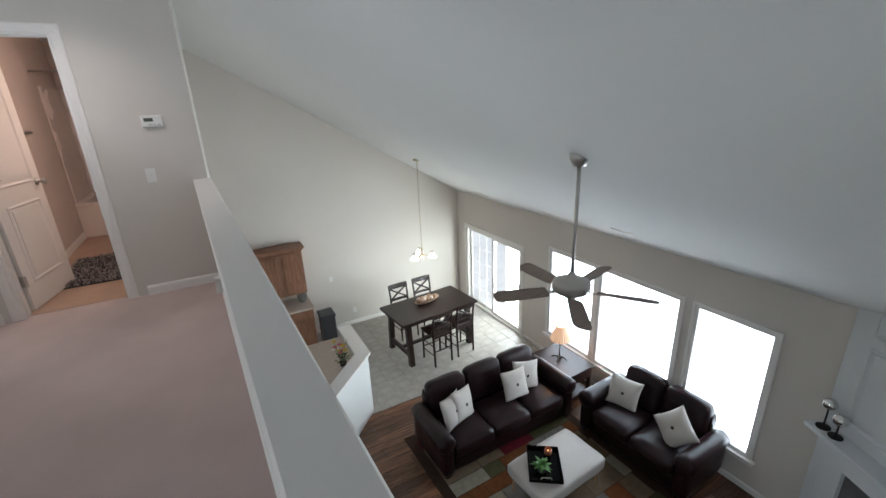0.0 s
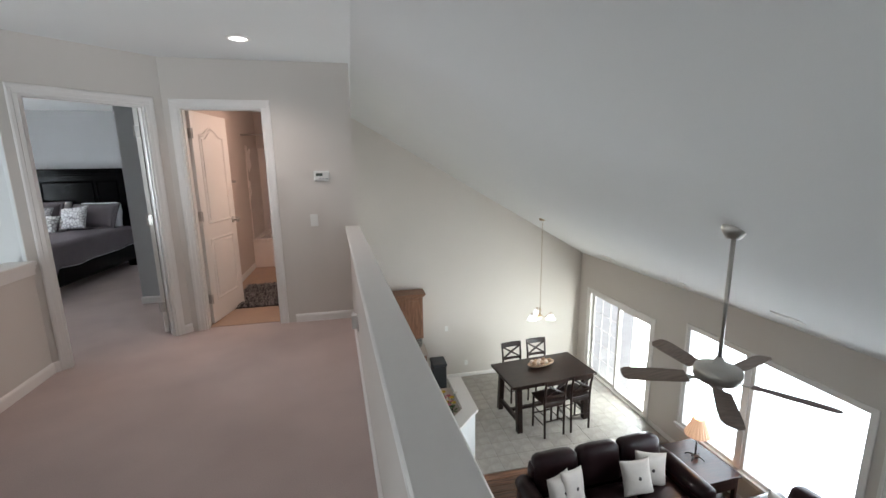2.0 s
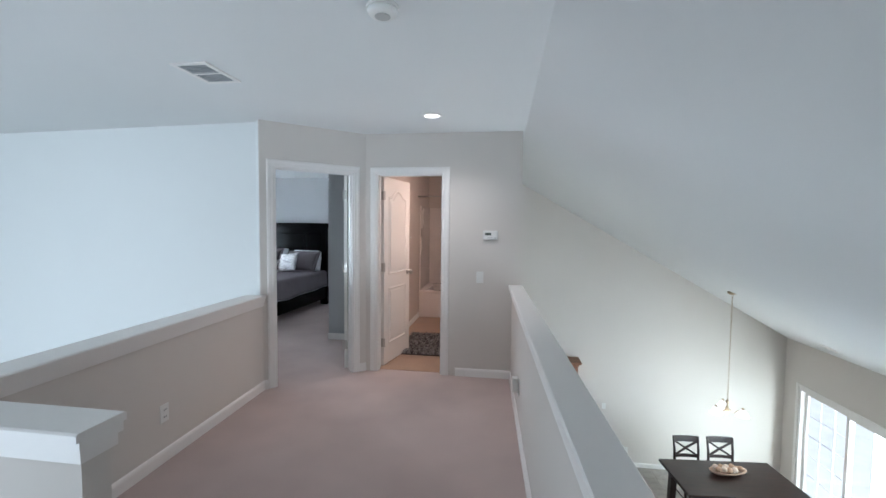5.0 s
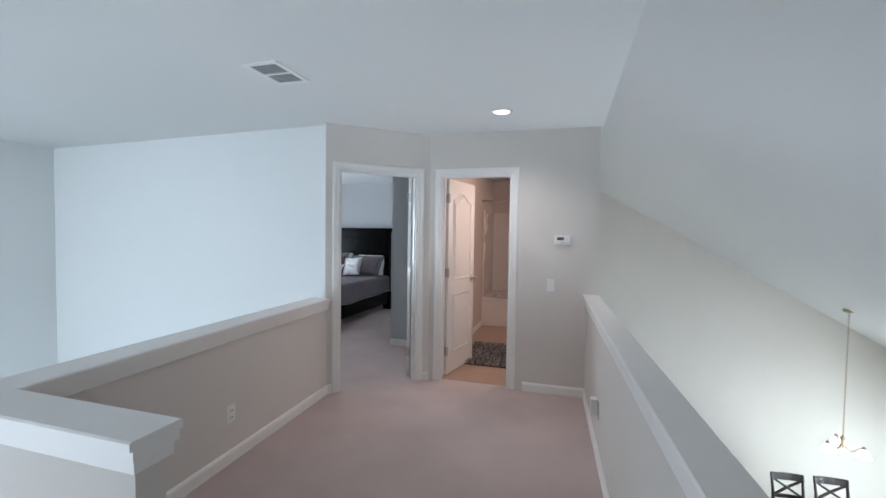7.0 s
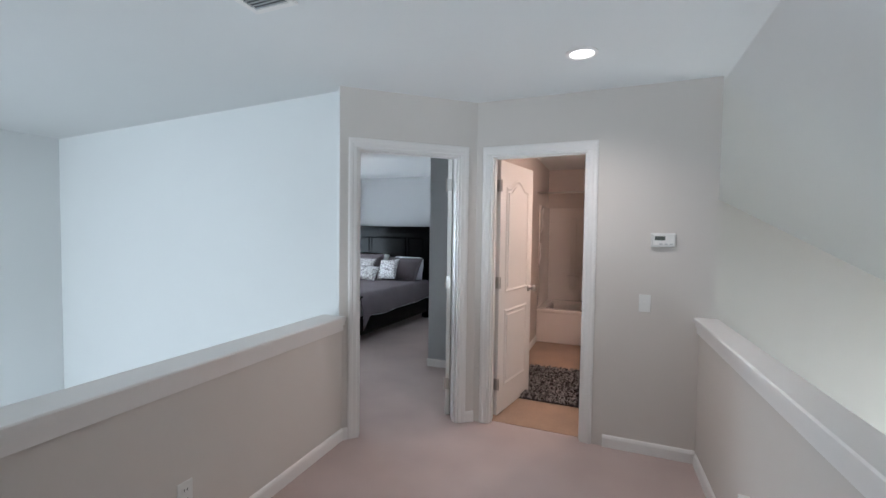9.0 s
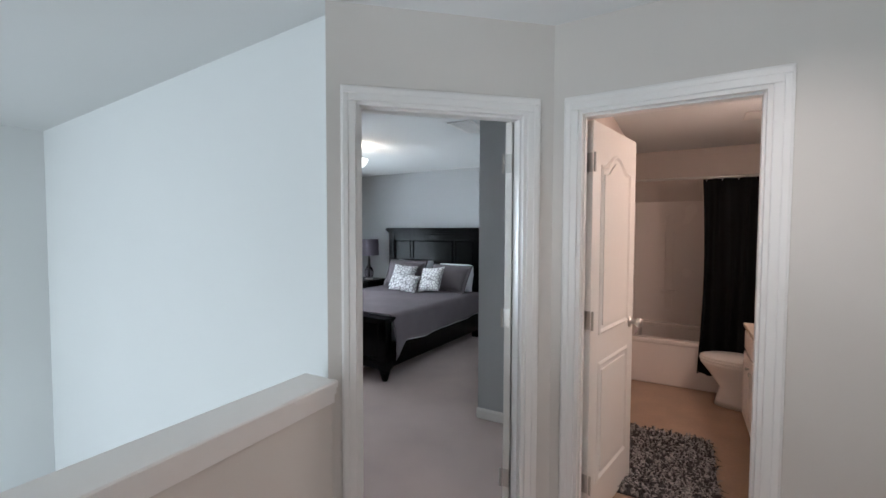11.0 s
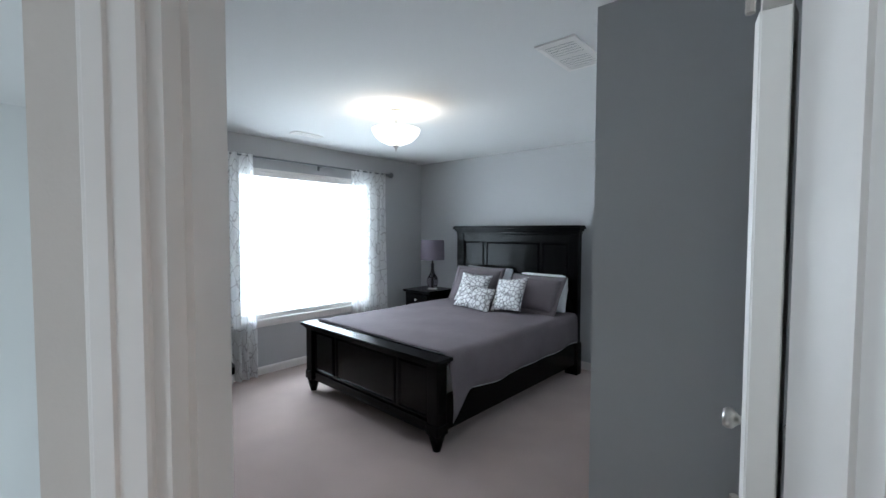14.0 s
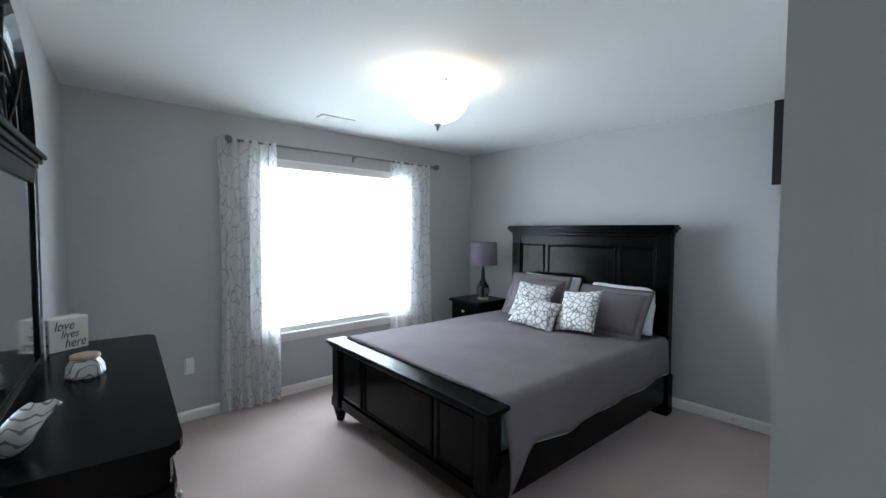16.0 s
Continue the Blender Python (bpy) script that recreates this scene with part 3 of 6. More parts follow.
wall_box_plate("light_switch", FACE_S(0.204, 4.40, 1.01), 0.07, 0.115, "white light switch on the beige wall", "switch", [("toggle", (-0.005, 0.005, 0.006, 0.018, -0.004, 0.014), PLASTIC)])
th = new("thermostat")
th.matrix_world = FACE_S(0.30, 4.40, 1.43)
tagged(th, "white digital thermostat with grey display", "thermostat")
part("base", box(-0.072, 0.072, 0, 0.008, -0.045, 0.045, 0.004), PLASTIC, th)
part("body", box(-0.066, 0.066, 0.008, 0.028, -0.040, 0.040, 0.008, 3), PLASTIC, th)
part("display", box(-0.010, 0.050, 0.0275, 0.0295, -0.002, 0.024), mat("lcd_grey", (0.10, 0.115, 0.10), 0.2), th, "dark grey display")
for k in range(3):
    part("button", box(-0.055 + k * 0.03, -0.035 + k * 0.03, 0.028, 0.031, -0.03, -0.022, 0.001, 1), mat("button_grey", (0.45, 0.45, 0.44), 0.5), th)
outlet(FACE_E(-1.682, 2.56, 0.31))
# plug-in unit near the foot of the loft half wall
outlet(FACE_W(0.563, 3.36, 0.315), plug=True)

can = thing("recessed_light", (-0.182, 3.755, CEIL), "round white recessed ceiling light, switched on", "ceiling light")
part("trim_ring", lathe([(0.062, -0.001), (0.085, -0.001), (0.085, -0.006), (0.066, -0.010), (0.062, -0.004)], 28), TRIM, can)
part("lens", lathe([(0, -0.002), (0.062, -0.002), (0.062, -0.004), (0.0, -0.006)], 28), mat("lit_lens", (0.9, 0.9, 0.9), 0.4, glow=(1, 0.95, 0.88, 4.0)), can, "glowing white lens")
spot = new("recessed_lamp", bpy.data.lights.new("recessed_lamp", "SPOT"))
spot.data.energy, spot.data.spot_size, spot.data.spot_blend, spot.data.shadow_soft_size, spot.data.color = 48, radians(140), 1.0, 0.06, (1.0, 0.86, 0.78)
spot.matrix_world = look((-0.182, 3.755, CEIL - 0.02), (-0.182, 3.755, 0))

smoke = thing("smoke_detector", (-0.10, 2.02, CEIL), "round white smoke detector on the ceiling", "smoke detector")
part("base", lathe([(0, 0), (0.07, 0), (0.07, -0.012), (0, -0.012)], 26), PLASTIC, smoke)
part("cover", lathe([(0.062, -0.012), (0.066, -0.02), (0.058, -0.034), (0.03, -0.040), (0, -0.040)], 26), PLASTIC, smoke, smooth=True)
part("vent_ring", lathe([(0.030, -0.0395), (0.034, -0.0405), (0.034, -0.0425), (0.0, -0.0425)], 20), mat("button_grey", (0.45, 0.45, 0.44), 0.5), smoke)


def ceiling_vent(place, w, d, label, louvres=9, rz=0, panes=2, tilt=0.0, group="", pale=True):
    """A ceiling grille: frame, slats and a dark backing sheet painted as the shade inside."""
    v = thing("ceiling_vent", place, label, "vent", group)
    v.matrix_world = Matrix.Translation(place) @ Matrix.Rotation(radians(tilt), 4, "Y") @ Matrix.Rotation(radians(rz), 4, "Z")
    f = 0.028
    part("frame", boxes((-w / 2, w / 2, -d / 2, -d / 2 + f, -0.010, 0.0), (-w / 2, w / 2, d / 2 - f, d / 2, -0.010, 0.0), (-w / 2, -w / 2 + f, -d / 2 + f, d / 2 - f, -0.010, 0.0), (w / 2 - f, w / 2, -d / 2 + f, d / 2 - f, -0.010, 0.0), bevel=0.002), TRIM, v)
    part("backing", box(-w / 2 + f, w / 2 - f, -d / 2 + f, d / 2 - f, -0.002, -0.0005), mat("vent_shade", (0.10, 0.10, 0.105), 0.8), v, "dark sheet painted as the shade behind the slats")
    span = d - 2 * f
    for p in range(1, panes):
        y = -d / 2 + f + span * p / panes
        part("divider", box(-w / 2 + f, w / 2 - f, y - 0.008, y + 0.008, -0.010, -0.001), TRIM, v)
    for k in range(louvres):
        y = -d / 2 + f + span * (k + 0.5) / louvres
        k2 = 0.38 * span / louvres if pale else 0.004
        part("slat", boxes((-w / 2 + f, w / 2 - f, y - k2, y + k2, -0.008, -0.006)), TRIM if pale else mat("slat_grey", (0.38, 0.39, 0.40), 0.5), v)
    return v


ceiling_vent((-1.395, 2.637, CEIL), 0.235, 0.335, "white return air grille with dark slats", 14, pale=False)

# ---- bathroom ----
# Lamp and fixture added out of view to give the bathroom its warm light.
bulb("bath_lamp", (0.36, 5.50, 1.92), 35, (1.0, 0.75, 0.62), 0.12)
vl = thing("vanity_light", (0.475, 5.55, 2.05), "assumed frosted vanity light, out of view, for the bathroom's warm light", "wall light")
part("back_plate", box(-0.02, 0.0, -0.28, 0.28, -0.05, 0.05, 0.006), NICKEL, vl)
for k in (-1, 0, 1):
    part("shade", lathe([(0.03, 0.05), (0.05, 0.0), (0.058, -0.06), (0.052, -0.06), (0.03, 0.03)], 16, m=Matrix.Translation((-0.09, k * 0.19, 0))), mat("lit_shade_warm", (0.9, 0.85, 0.8), 0.5, glow=(1, 0.75, 0.6, 3.0)), vl)
SHAG = mat("dark_shag", (0.055, 0.05, 0.05), 0.95, var=0.5, scale=30, bump=0.8, bump_scale=120)
SHAG2 = mat("pale_shag", (0.33, 0.30, 0.285), 0.95, var=0.4, scale=30, bump=0.8, bump_scale=120)


def shag_rug(name, x0, x1, y0, y1, z, label):
    r = thing(name, ((x0 + x1) / 2, (y0 + y1) / 2, z), label, "rug")
    w, d = (x1 - x0) / 2, (y1 - y0) / 2
    part("backing", box(-w, w, -d, d, 0, 0.012, 0.004), SHAG, r)
    rnd = random.Random(4)
    for name2, material, count in (("dark_pile", SHAG, 1500), ("pale_pile", SHAG2, 1300)):
        bm = bmesh.new()
        for _ in range(count):
            x, y = rnd.uniform(-w, w), rnd.uniform(-d, d)
            a, t, l = rnd.uniform(0, 6.28), rnd.uniform(0.2, 1.2), rnd.uniform(0.03, 0.05)
            dx, dy = math.cos(a), math.sin(a)
            s = Vector((-dy, dx, 0)) * 0.006
            p0 = Vector((x, y, 0.010))
            p1 = p0 + Vector((dx * l * math.sin(t) * 0.5, dy * l * math.sin(t) * 0.5, l * math.cos(t * 0.6) * 0.7))
            p2 = p1 + Vector((dx * l * math.sin(t), dy * l * math.sin(t), -0.004))
            vs = [bm.verts.new(q) for q in (p0 - s, p0 + s, p1 + s, p1 - s, p2)]
            bm.faces.new(vs[:4]), bm.faces.new((vs[3], vs[2], vs[4]))
        ob = part(name2, bm, material, r)
        tagged(ob, kind="stuff")
    return r


shag_rug("bath_rug", -0.80, -0.23, 4.98, 5.90, 0.004, "mottled grey shaggy bath rug on the tan floor")

SURROUND = mat("acrylic_surround", (0.78, 0.70, 0.65), 0.25, var=0.02, scale=2)
tub = thing("bathtub", (-0.19, 7.50, 0.003), "cream acrylic bathtub with wall surround", "bathtub")
tub.scale = (1, 1.09, 1)
part("apron", box(-0.76, 0.67, -0.42, -0.36, 0, 0.42, 0.012, 3), SURROUND, tub)
part("rim", boxes((-0.76, 0.67, -0.43, -0.34, 0.40, 0.45), (-0.76, 0.67, 0.34, 0.43, 0.40, 0.45), (-0.76, -0.66, -0.34, 0.34, 0.40, 0.45), (0.57, 0.67, -0.34, 0.34, 0.40, 0.45), bevel=0.012), SURROUND, tub)
part("basin", boxes((-0.68, 0.60, -0.36, 0.36, 0.06, 0.10), (-0.68, -0.64, -0.36, 0.36, 0.10, 0.41), (0.56, 0.60, -0.36, 0.36, 0.10, 0.41), (-0.64, 0.56, 0.32, 0.36, 0.10, 0.41)), SURROUND, tub)
for piece in ((-0.745, 0.655, 0.415, 0.43), (-0.763, -0.745, -0.36, 0.43), (0.655, 0.67, -0.36, 0.43)):
    part("surround_panel", box(*piece, 0.45, 1.85, 0.004), SURROUND, tub)
part("soap_ledge", boxes((-0.42, -0.34, 0.408, 0.4165, 0.62, 1.70), (-0.46, -0.30, 0.36, 0.41, 0.80, 0.83), bevel=0.004), SURROUND, tub)

rod = single("shower_rod", tube([(-0.955, 6.975, 2.00), (0.48, 6.975, 2.00)], 0.012, 12), NICKEL, "chrome shower curtain rod across the tub", "curtain rod", smooth=True)
CLOTHBLACK = mat("black_curtain_cloth", (0.004, 0.004, 0.004), 0.95, var=0.2, scale=4, bump=0.3, bump_scale=240, spec=0.1)


def hanging(width, height, folds, depth, nz=14, per=10, flare=0.0, seed=0):
    """A hanging cloth: local x along the rail, z down from 0."""
    rnd = random.Random(seed)
    ph = [rnd.uniform(-0.5, 0.5) for _ in range(folds + 2)]
    bm = bmesh.new()
    nx = folds * per
    rows = []
    for j in range(nz + 1):
        t = j / nz
        row = []
        for i in range(nx + 1):
            s = i / nx
            k = s * folds
            bend = math.sin(2 * math.pi * k + ph[int(k)] * (1 - abs(2 * (k % 1) - 1)) * 2)
            amp = depth * (0.45 + 0.55 * t ** 0.6) * (1 + 0.5 * ph[int(k)])
            x = (s - 0.5) * width * (1 - 0.04 * math.sin(math.pi * t) + flare * t) + 0.01 * math.sin(k * 3 + t * 4)
            row.append(bm.verts.new((x, amp * bend + 0.006 * math.sin(7 * t + k), -height * t)))
        rows.append(row)
    for a, b in zip(rows, rows[1:]):
        for i in range(nx):
            bm.faces.new((a[i], a[i + 1], b[i + 1], b[i]))
    return bm


sc = thing("shower_curtain", (0.10, 6.975, 1.985), "black fabric shower curtain drawn half across the tub", "shower curtain")
c = part("cloth", hanging(0.78, 1.80, 7, 0.045, seed=3), CLOTHBLACK, sc, smooth=True)
c.modifiers.new("thickness", "SOLIDIFY").thickness = 0.002
for k in range(7):
    bm = bmesh.new()
    x = -0.36 + 0.12 * k
    tube([(x + 0.002 * math.sin(a), 0.022 * math.cos(a), 0.008 + 0.026 * math.sin(a)) for a in (2 * math.pi * q / 12 for q in range(13))], 0.003, 5, bm)
    part("ring", bm, NICKEL, sc)

CERAMIC = mat("white_ceramic", (0.80, 0.75, 0.70), 0.12, var=0.01)
toilet = thing("toilet", (0.16, 6.78, 0.003), "white ceramic toilet with closed lid beside the tub", "toilet", rz=90)
# the bowl faces local +y
def oval(bm, rows, n=24):
    made = []
    for cy, rx, ry, z in rows:
        made.append([bm.verts.new((rx * math.cos(a), cy + ry * math.sin(a), z)) for a in (2 * math.pi * k / n for k in range(n))])
    for a, b in zip(made, made[1:]):
        for k in range(n):
            bm.faces.new((a[k], a[(k + 1) % n], b[(k + 1) % n], b[k]))
    bm.faces.new(made[0]), bm.faces.new(made[-1])
    return bm
part("bowl", oval(bmesh.new(), [(0.12, 0.115, 0.21, 0), (0.12, 0.11, 0.20, 0.05), (0.12, 0.095, 0.17, 0.16), (0.16, 0.14, 0.21, 0.27), (0.19, 0.18, 0.25, 0.36), (0.19, 0.185, 0.255, 0.385)]), CERAMIC, toilet, smooth=True)
part("seat", oval(bmesh.new(), [(0.19, 0.185, 0.255, 0.388), (0.19, 0.192, 0.262, 0.396), (0.19, 0.188, 0.258, 0.408)]), CERAMIC, toilet, smooth=True)
part("lid", oval(bmesh.new(), [(0.185, 0.186, 0.258, 0.411), (0.185, 0.188, 0.260, 0.420), (0.185, 0.16, 0.23, 0.430)]), CERAMIC, toilet, smooth=True)
part("tank", box(-0.21, 0.21, -0.31, -0.12, 0.36, 0.72, 0.025, 3), CERAMIC, toilet)
part("tank_lid", box(-0.22, 0.22, -0.315, -0.11, 0.72, 0.755, 0.012, 2), CERAMIC, toilet)
part("flush_lever", boxes((-0.17, -0.09, -0.11, -0.095, 0.64, 0.655), bevel=0.004), NICKEL, toilet)

VAN = mat("white_vanity_paint", (0.76, 0.70, 0.65), 0.4, var=0.02)
van = thing("vanity_cabinet", (0.24, 5.75, 0.003), "white painted vanity cabinet with paneled doors", "vanity")
part("body", box(-0.235, 0.238, -0.60, 0.60, 0.09, 0.775, 0.003), VAN, van)
part("toe_kick", box(-0.17, 0.238, -0.58, 0.58, 0, 0.09), VAN, van)
for k in range(3):
    y = -0.40 + 0.40 * k
    d = part("door", box(-0.255, -0.236, y - 0.185, y + 0.185, 0.11, 0.60, 0.004), VAN, van)
    part("panel_moulding", ring([(y - 0.14, 0.155), (y + 0.14, 0.155), (y + 0.14, 0.555), (y - 0.14, 0.555)], [(y - 0.115, 0.18), (y + 0.115, 0.18), (y + 0.115, 0.53), (y - 0.115, 0.53)], 0, 0.008, Matrix(((0, 0, -1, -0.255), (1, 0, 0, 0), (0, 1, 0, 0), (0, 0, 0, 1)))), VAN, d)
    part("drawer", box(-0.253, -0.236, y - 0.185, y + 0.185, 0.62, 0.755, 0.004), VAN, van)
    part("knob", lathe([(0, 0), (0.006, 0), (0.006, 0.012), (0.014, 0.018), (0.012, 0.026), (0, 0.028)], 12, m=Matrix.Translation((-0.255, y + (0.13 if k < 2 else -0.13), 0.54)) @ Matrix.Rotation(radians(-90), 4, "Y")), NICKEL, d, "nickel knob", smooth=True)
top = thing("bath_countertop", (0.24, 5.75, 0.78), "cream cultured marble vanity top with basin", "countertop")
part("slab", box(-0.262, 0.236, -0.62, 0.615, 0, 0.03, 0.008, 2), mat("cultured_marble", (0.76, 0.64, 0.52), 0.2, var=0.06, scale=6), top)
part("basin", lathe([(0.20, 0.031), (0.185, 0.036), (0.17, 0.034), (0.14, 0.0315), (0.0, 0.0312)], 28), CERAMIC, top, smooth=True)
part("backsplash", box(0.216, 0.236, -0.62, 0.615, 0.03, 0.12, 0.004), mat("cultured_marble", (0.76, 0.64, 0.52), 0.2), top)
ceiling_vent((0.10, 6.62, CEIL), 0.26, 0.26, "white bathroom exhaust fan grille", 10, panes=1)
tr = thing("towel_bar", (-0.955, 5.9, 1.35), "nickel towel bar on the bathroom wall", "towel bar")
part("bar", tube([(0.06, -0.28, 0), (0.06, 0.28, 0)], 0.008, 10), NICKEL, tr, smooth=True)
for s in (-1, 1):
    part("post", tube([(0.0, s * 0.28, 0), (0.066, s * 0.28, 0)], [0.02, 0.012], 10), NICKEL, tr)


# ---- bedroom ----
def font_mesh(text, size, shear=0.3, depth=0.0008):
    cu = bpy.data.curves.new("lettering", "FONT")
    cu.body, cu.size, cu.shear, cu.extrude, cu.align_x, cu.align_y = text, size, shear, depth, "CENTER", "CENTER"
    ob = new("lettering", cu)
    me = bpy.data.meshes.new_from_object(ob.evaluated_get(bpy.context.evaluated_depsgraph_get()))
    bpy.data.objects.remove(ob)
    bm = bmesh.new()
    bm.from_mesh(me)
    bpy.data.meshes.remove(me)
    return bm


UP_X = Matrix(((1, 0, 0, 0), (0, 0, -1, 0), (0, 1, 0, 0), (0, 0, 0, 1)))   # drawing plane x, z facing -y


def framed_panel(parent, x0, x1, z0, z1, y, out, name="panel"):
    """A recessed field with a moulded border on a face y, proud towards out."""
    m = Matrix(((1, 0, 0, 0), (0, 0, out, y), (0, 1, 0, 0), (0, 0, 0, 1)))
    o = [(x0, z0), (x1, z0), (x1, z1), (x0, z1)]
    i = [(x0 + 0.022, z0 + 0.022), (x1 - 0.022, z0 + 0.022), (x1 - 0.022, z1 - 0.022), (x0 + 0.022, z1 - 0.022)]
    part("moulding", ring(o, i, -0.001, 0.014, m), BLACK, parent)
    part(name, prism([(x0 + 0.02, z0 + 0.02), (x1 - 0.02, z0 + 0.02), (x1 - 0.02, z1 - 0.02), (x0 + 0.02, z1 - 0.02)], -0.001, 0.003, m), BLACK, parent)


def turned_foot(h, r):
    return lathe([(r * 0.55, 0), (r * 0.62, 0.01), (r * 0.9, h * 0.55), (r * 1.05, h * 0.72), (r * 0.8, h * 0.8), (r * 1.15, h * 0.88), (r * 1.15, h)], 16)


bed = thing("bed", (-3.80, 5.74, 0), "black lacquered paneled wooden queen bed", "bed", rz=-2.0)
# headboard
head = part("headboard", boxes((-0.80, 0.80, 2.105, 2.155, 0.25, 1.49), bevel=0.004), BLACK, bed, at=Matrix.Translation((0, 0.03, 0)) @ Matrix.Diagonal((1, 1, 0.977, 1)))
for s in (-1, 1):
    part("post", boxes((s * 0.765 - 0.055, s * 0.765 + 0.055, 2.085, 2.17, 0.0, 1.50), bevel=0.006), BLACK, head)
    part("plinth", box(s * 0.765 - 0.07, s * 0.765 + 0.07, 2.07, 2.18, 0, 0.34, 0.012), BLACK, head)
part("rail", boxes((-0.71, 0.71, 2.095, 2.16, 1.405, 1.49), bevel=0.004), BLACK, head)
for k, (o, z0, z1) in enumerate(((0.0, 1.49, 1.525), (0.018, 1.525, 1.55), (0.036, 1.55, 1.575), (0.026, 1.575, 1.592))):
    part("crown", box(-0.825 - o, 0.825 + o, 2.08 - o, 2.175 + o * 0.2, z0, z1, 0.006), BLACK, head)
for x0, x1 in ((-0.70, -0.40), (-0.36, 0.36), (0.40, 0.70)):
    framed_panel(head, x0, x1, 0.62, 1.395, 2.105, -1)
# footboard
foot = part("footboard", boxes((-0.80, 0.80, 0.035, 0.075, 0.14, 0.60), bevel=0.004), BLACK, bed, at=Matrix.Diagonal((1.015, 1, 0.97, 1)))
for s in (-1, 1):
    part("post", box(s * 0.785 - 0.048, s * 0.785 + 0.048, 0.005, 0.10, 0.15, 0.605, 0.005), BLACK, foot)
    part("plinth", box(s * 0.785 - 0.056, s * 0.785 + 0.056, -0.003, 0.108, 0.12, 0.20, 0.008), BLACK, foot)
    part("foot", turned_foot(0.125, 0.05), BLACK, foot, smooth=True, at=Matrix.Translation((s * 0.785, 0.052, 0)))
for o, z0, z1 in ((0.0, 0.60, 0.618), (0.014, 0.618, 0.636), (0.03, 0.636, 0.662)):
    part("crown", box(-0.835 - o, 0.835 + o, -0.005 - o, 0.11 + o * 0.6, z0, z1, 0.005), BLACK, foot)
part("base_rail", box(-0.74, 0.74, 0.02, 0.09, 0.12, 0.20, 0.004), BLACK, foot)
for x0, x1 in ((-0.72, -0.42), (-0.38, 0.38), (0.42, 0.72)):
    framed_panel(foot, x0, x1, 0.22, 0.585, 0.035, -1)
for s in (-1, 1):
    part("side_rail", box(s * 0.80 - 0.018, s * 0.80 + 0.018, 0.09, 2.12, 0.12, 0.36, 0.004), BLACK, bed)
part("slat_base", box(-0.77, 0.77, 0.09, 2.09, 0.18, 0.28), BLACK, bed)
part("mattress", box(-0.755, 0.755, 0.10, 2.07, 0.28, 0.625, 0.05, 3), mat("white_linen", (0.74, 0.75, 0.76), 0.9, var=0.03, scale=5, bump=0.2, bump_scale=120), bed)
WHITELINEN = MATS["white_linen"]
MAUVE = mat("mauve_grey_quilt", (0.174, 0.149, 0.161), 0.92, var=0.15, scale=4, bump=0.8, bump_scale=85, spec=0.15)


def coverlet(longer=0.0, inset=0.0):
    """The quilt: flat on top, folding over both long sides, with a loose hem and one corner hanging low at the foot."""
    bm = bmesh.new()
    half, top = 0.842 - inset, 0.655 - inset
    nx, ny = 60, 46
    rows = []
    for j in range(ny + 1):
        t = j / ny
        y = 0.115 + t * 1.96
        row = []
        for i in range(nx + 1):
            s = 2 * i / nx - 1
            fall = 0.275 + longer + 0.006 * math.sin(t * 17 + (2 if s > 0 else 0)) + 0.010 * math.sin(t * 5)
            if t < 0.14:
                fall += 0.13 * (1 - t / 0.14) ** 1.5
            reach = half + fall
            a = abs(s) * reach
            sg = 1 if s > 0 else -1
            r = 0.05
            if a < half - r:
                x, z = a, top
            elif a < half - r + r * math.pi / 2:
                q = (a - half + r) / r
                x, z = half - r + r * math.sin(q), top - r + r * math.cos(q)
            else:
                d = a - (half - r + r * math.pi / 2)
                x, z = half + 0.05 * min(d, 0.3) + 0.014 * math.sin(t * 24 + sg) * min(d / 0.3, 1.0), top - r - d
                if t < 0.14:
                    x += 0.05 * (1 - t / 0.14) * min(d / 0.2, 1)
            z += 0.006 * noise.noise((x * 3 * sg, y * 3, 0.3)) + 0.004 * noise.noise((x * 11 * sg, y * 11, 4))
            row.append(bm.verts.new((sg * x, y + (0.0 if abs(s) < 0.7 else -0.03 * (1 - t) * max(0, (abs(s) - 0.7) / 0.3)), z)))
        rows.append(row)
    for a, b in zip(rows, rows[1:]):
        for i in range(nx):
            bm.faces.new((a[i], a[i + 1], b[i + 1], b[i]))
    return bm


quilt = thing("coverlet", (-3.80, 5.745, 0), "mauve grey quilted coverlet spread over the bed", "bedding", rz=-2.0)
c = part("cloth", coverlet(), MAUVE, quilt, smooth=True)
c.modifiers.new("thickness", "SOLIDIFY").thickness = 0.008
part("lining", coverlet(0.001, 0.010), WHITELINEN, quilt, "white lining showing at the hem", smooth=True)


def pillow(name, place, w, h, thick, lean, turn, roll, material, label, group, flange=0.0, button=None, pinch=0.06):
    p = thing(name, place, label, "pillow", group)
    p.matrix_world = Matrix.Translation(place) @ Matrix.Rotation(radians(turn), 4, "Z") @ Matrix.Rotation(radians(-lean), 4, "X") @ Matrix.Rotation(radians(roll), 4, "Y") @ Matrix.Translation((0, 0, 0))
    part("cover", cushion(w, h, thick, 16, pinch), material, p, smooth=True)
    if flange:
        part("flange", cushion(w + 2 * flange, h + 2 * flange, 0.014, 16, pinch * 0.6, 0.004), material, p, smooth=True)
    if button is not None:
        part("button", lathe([(0, 0), (0.02, 0), (0.024, 0.004), (0.018, 0.011), (0, 0.013)], 14, m=Matrix.Translation((0, -thick / 2 + 0.006, 0)) @ Matrix.Rotation(radians(90), 4, "X")), button, p, "dark button", smooth=True)
    return p


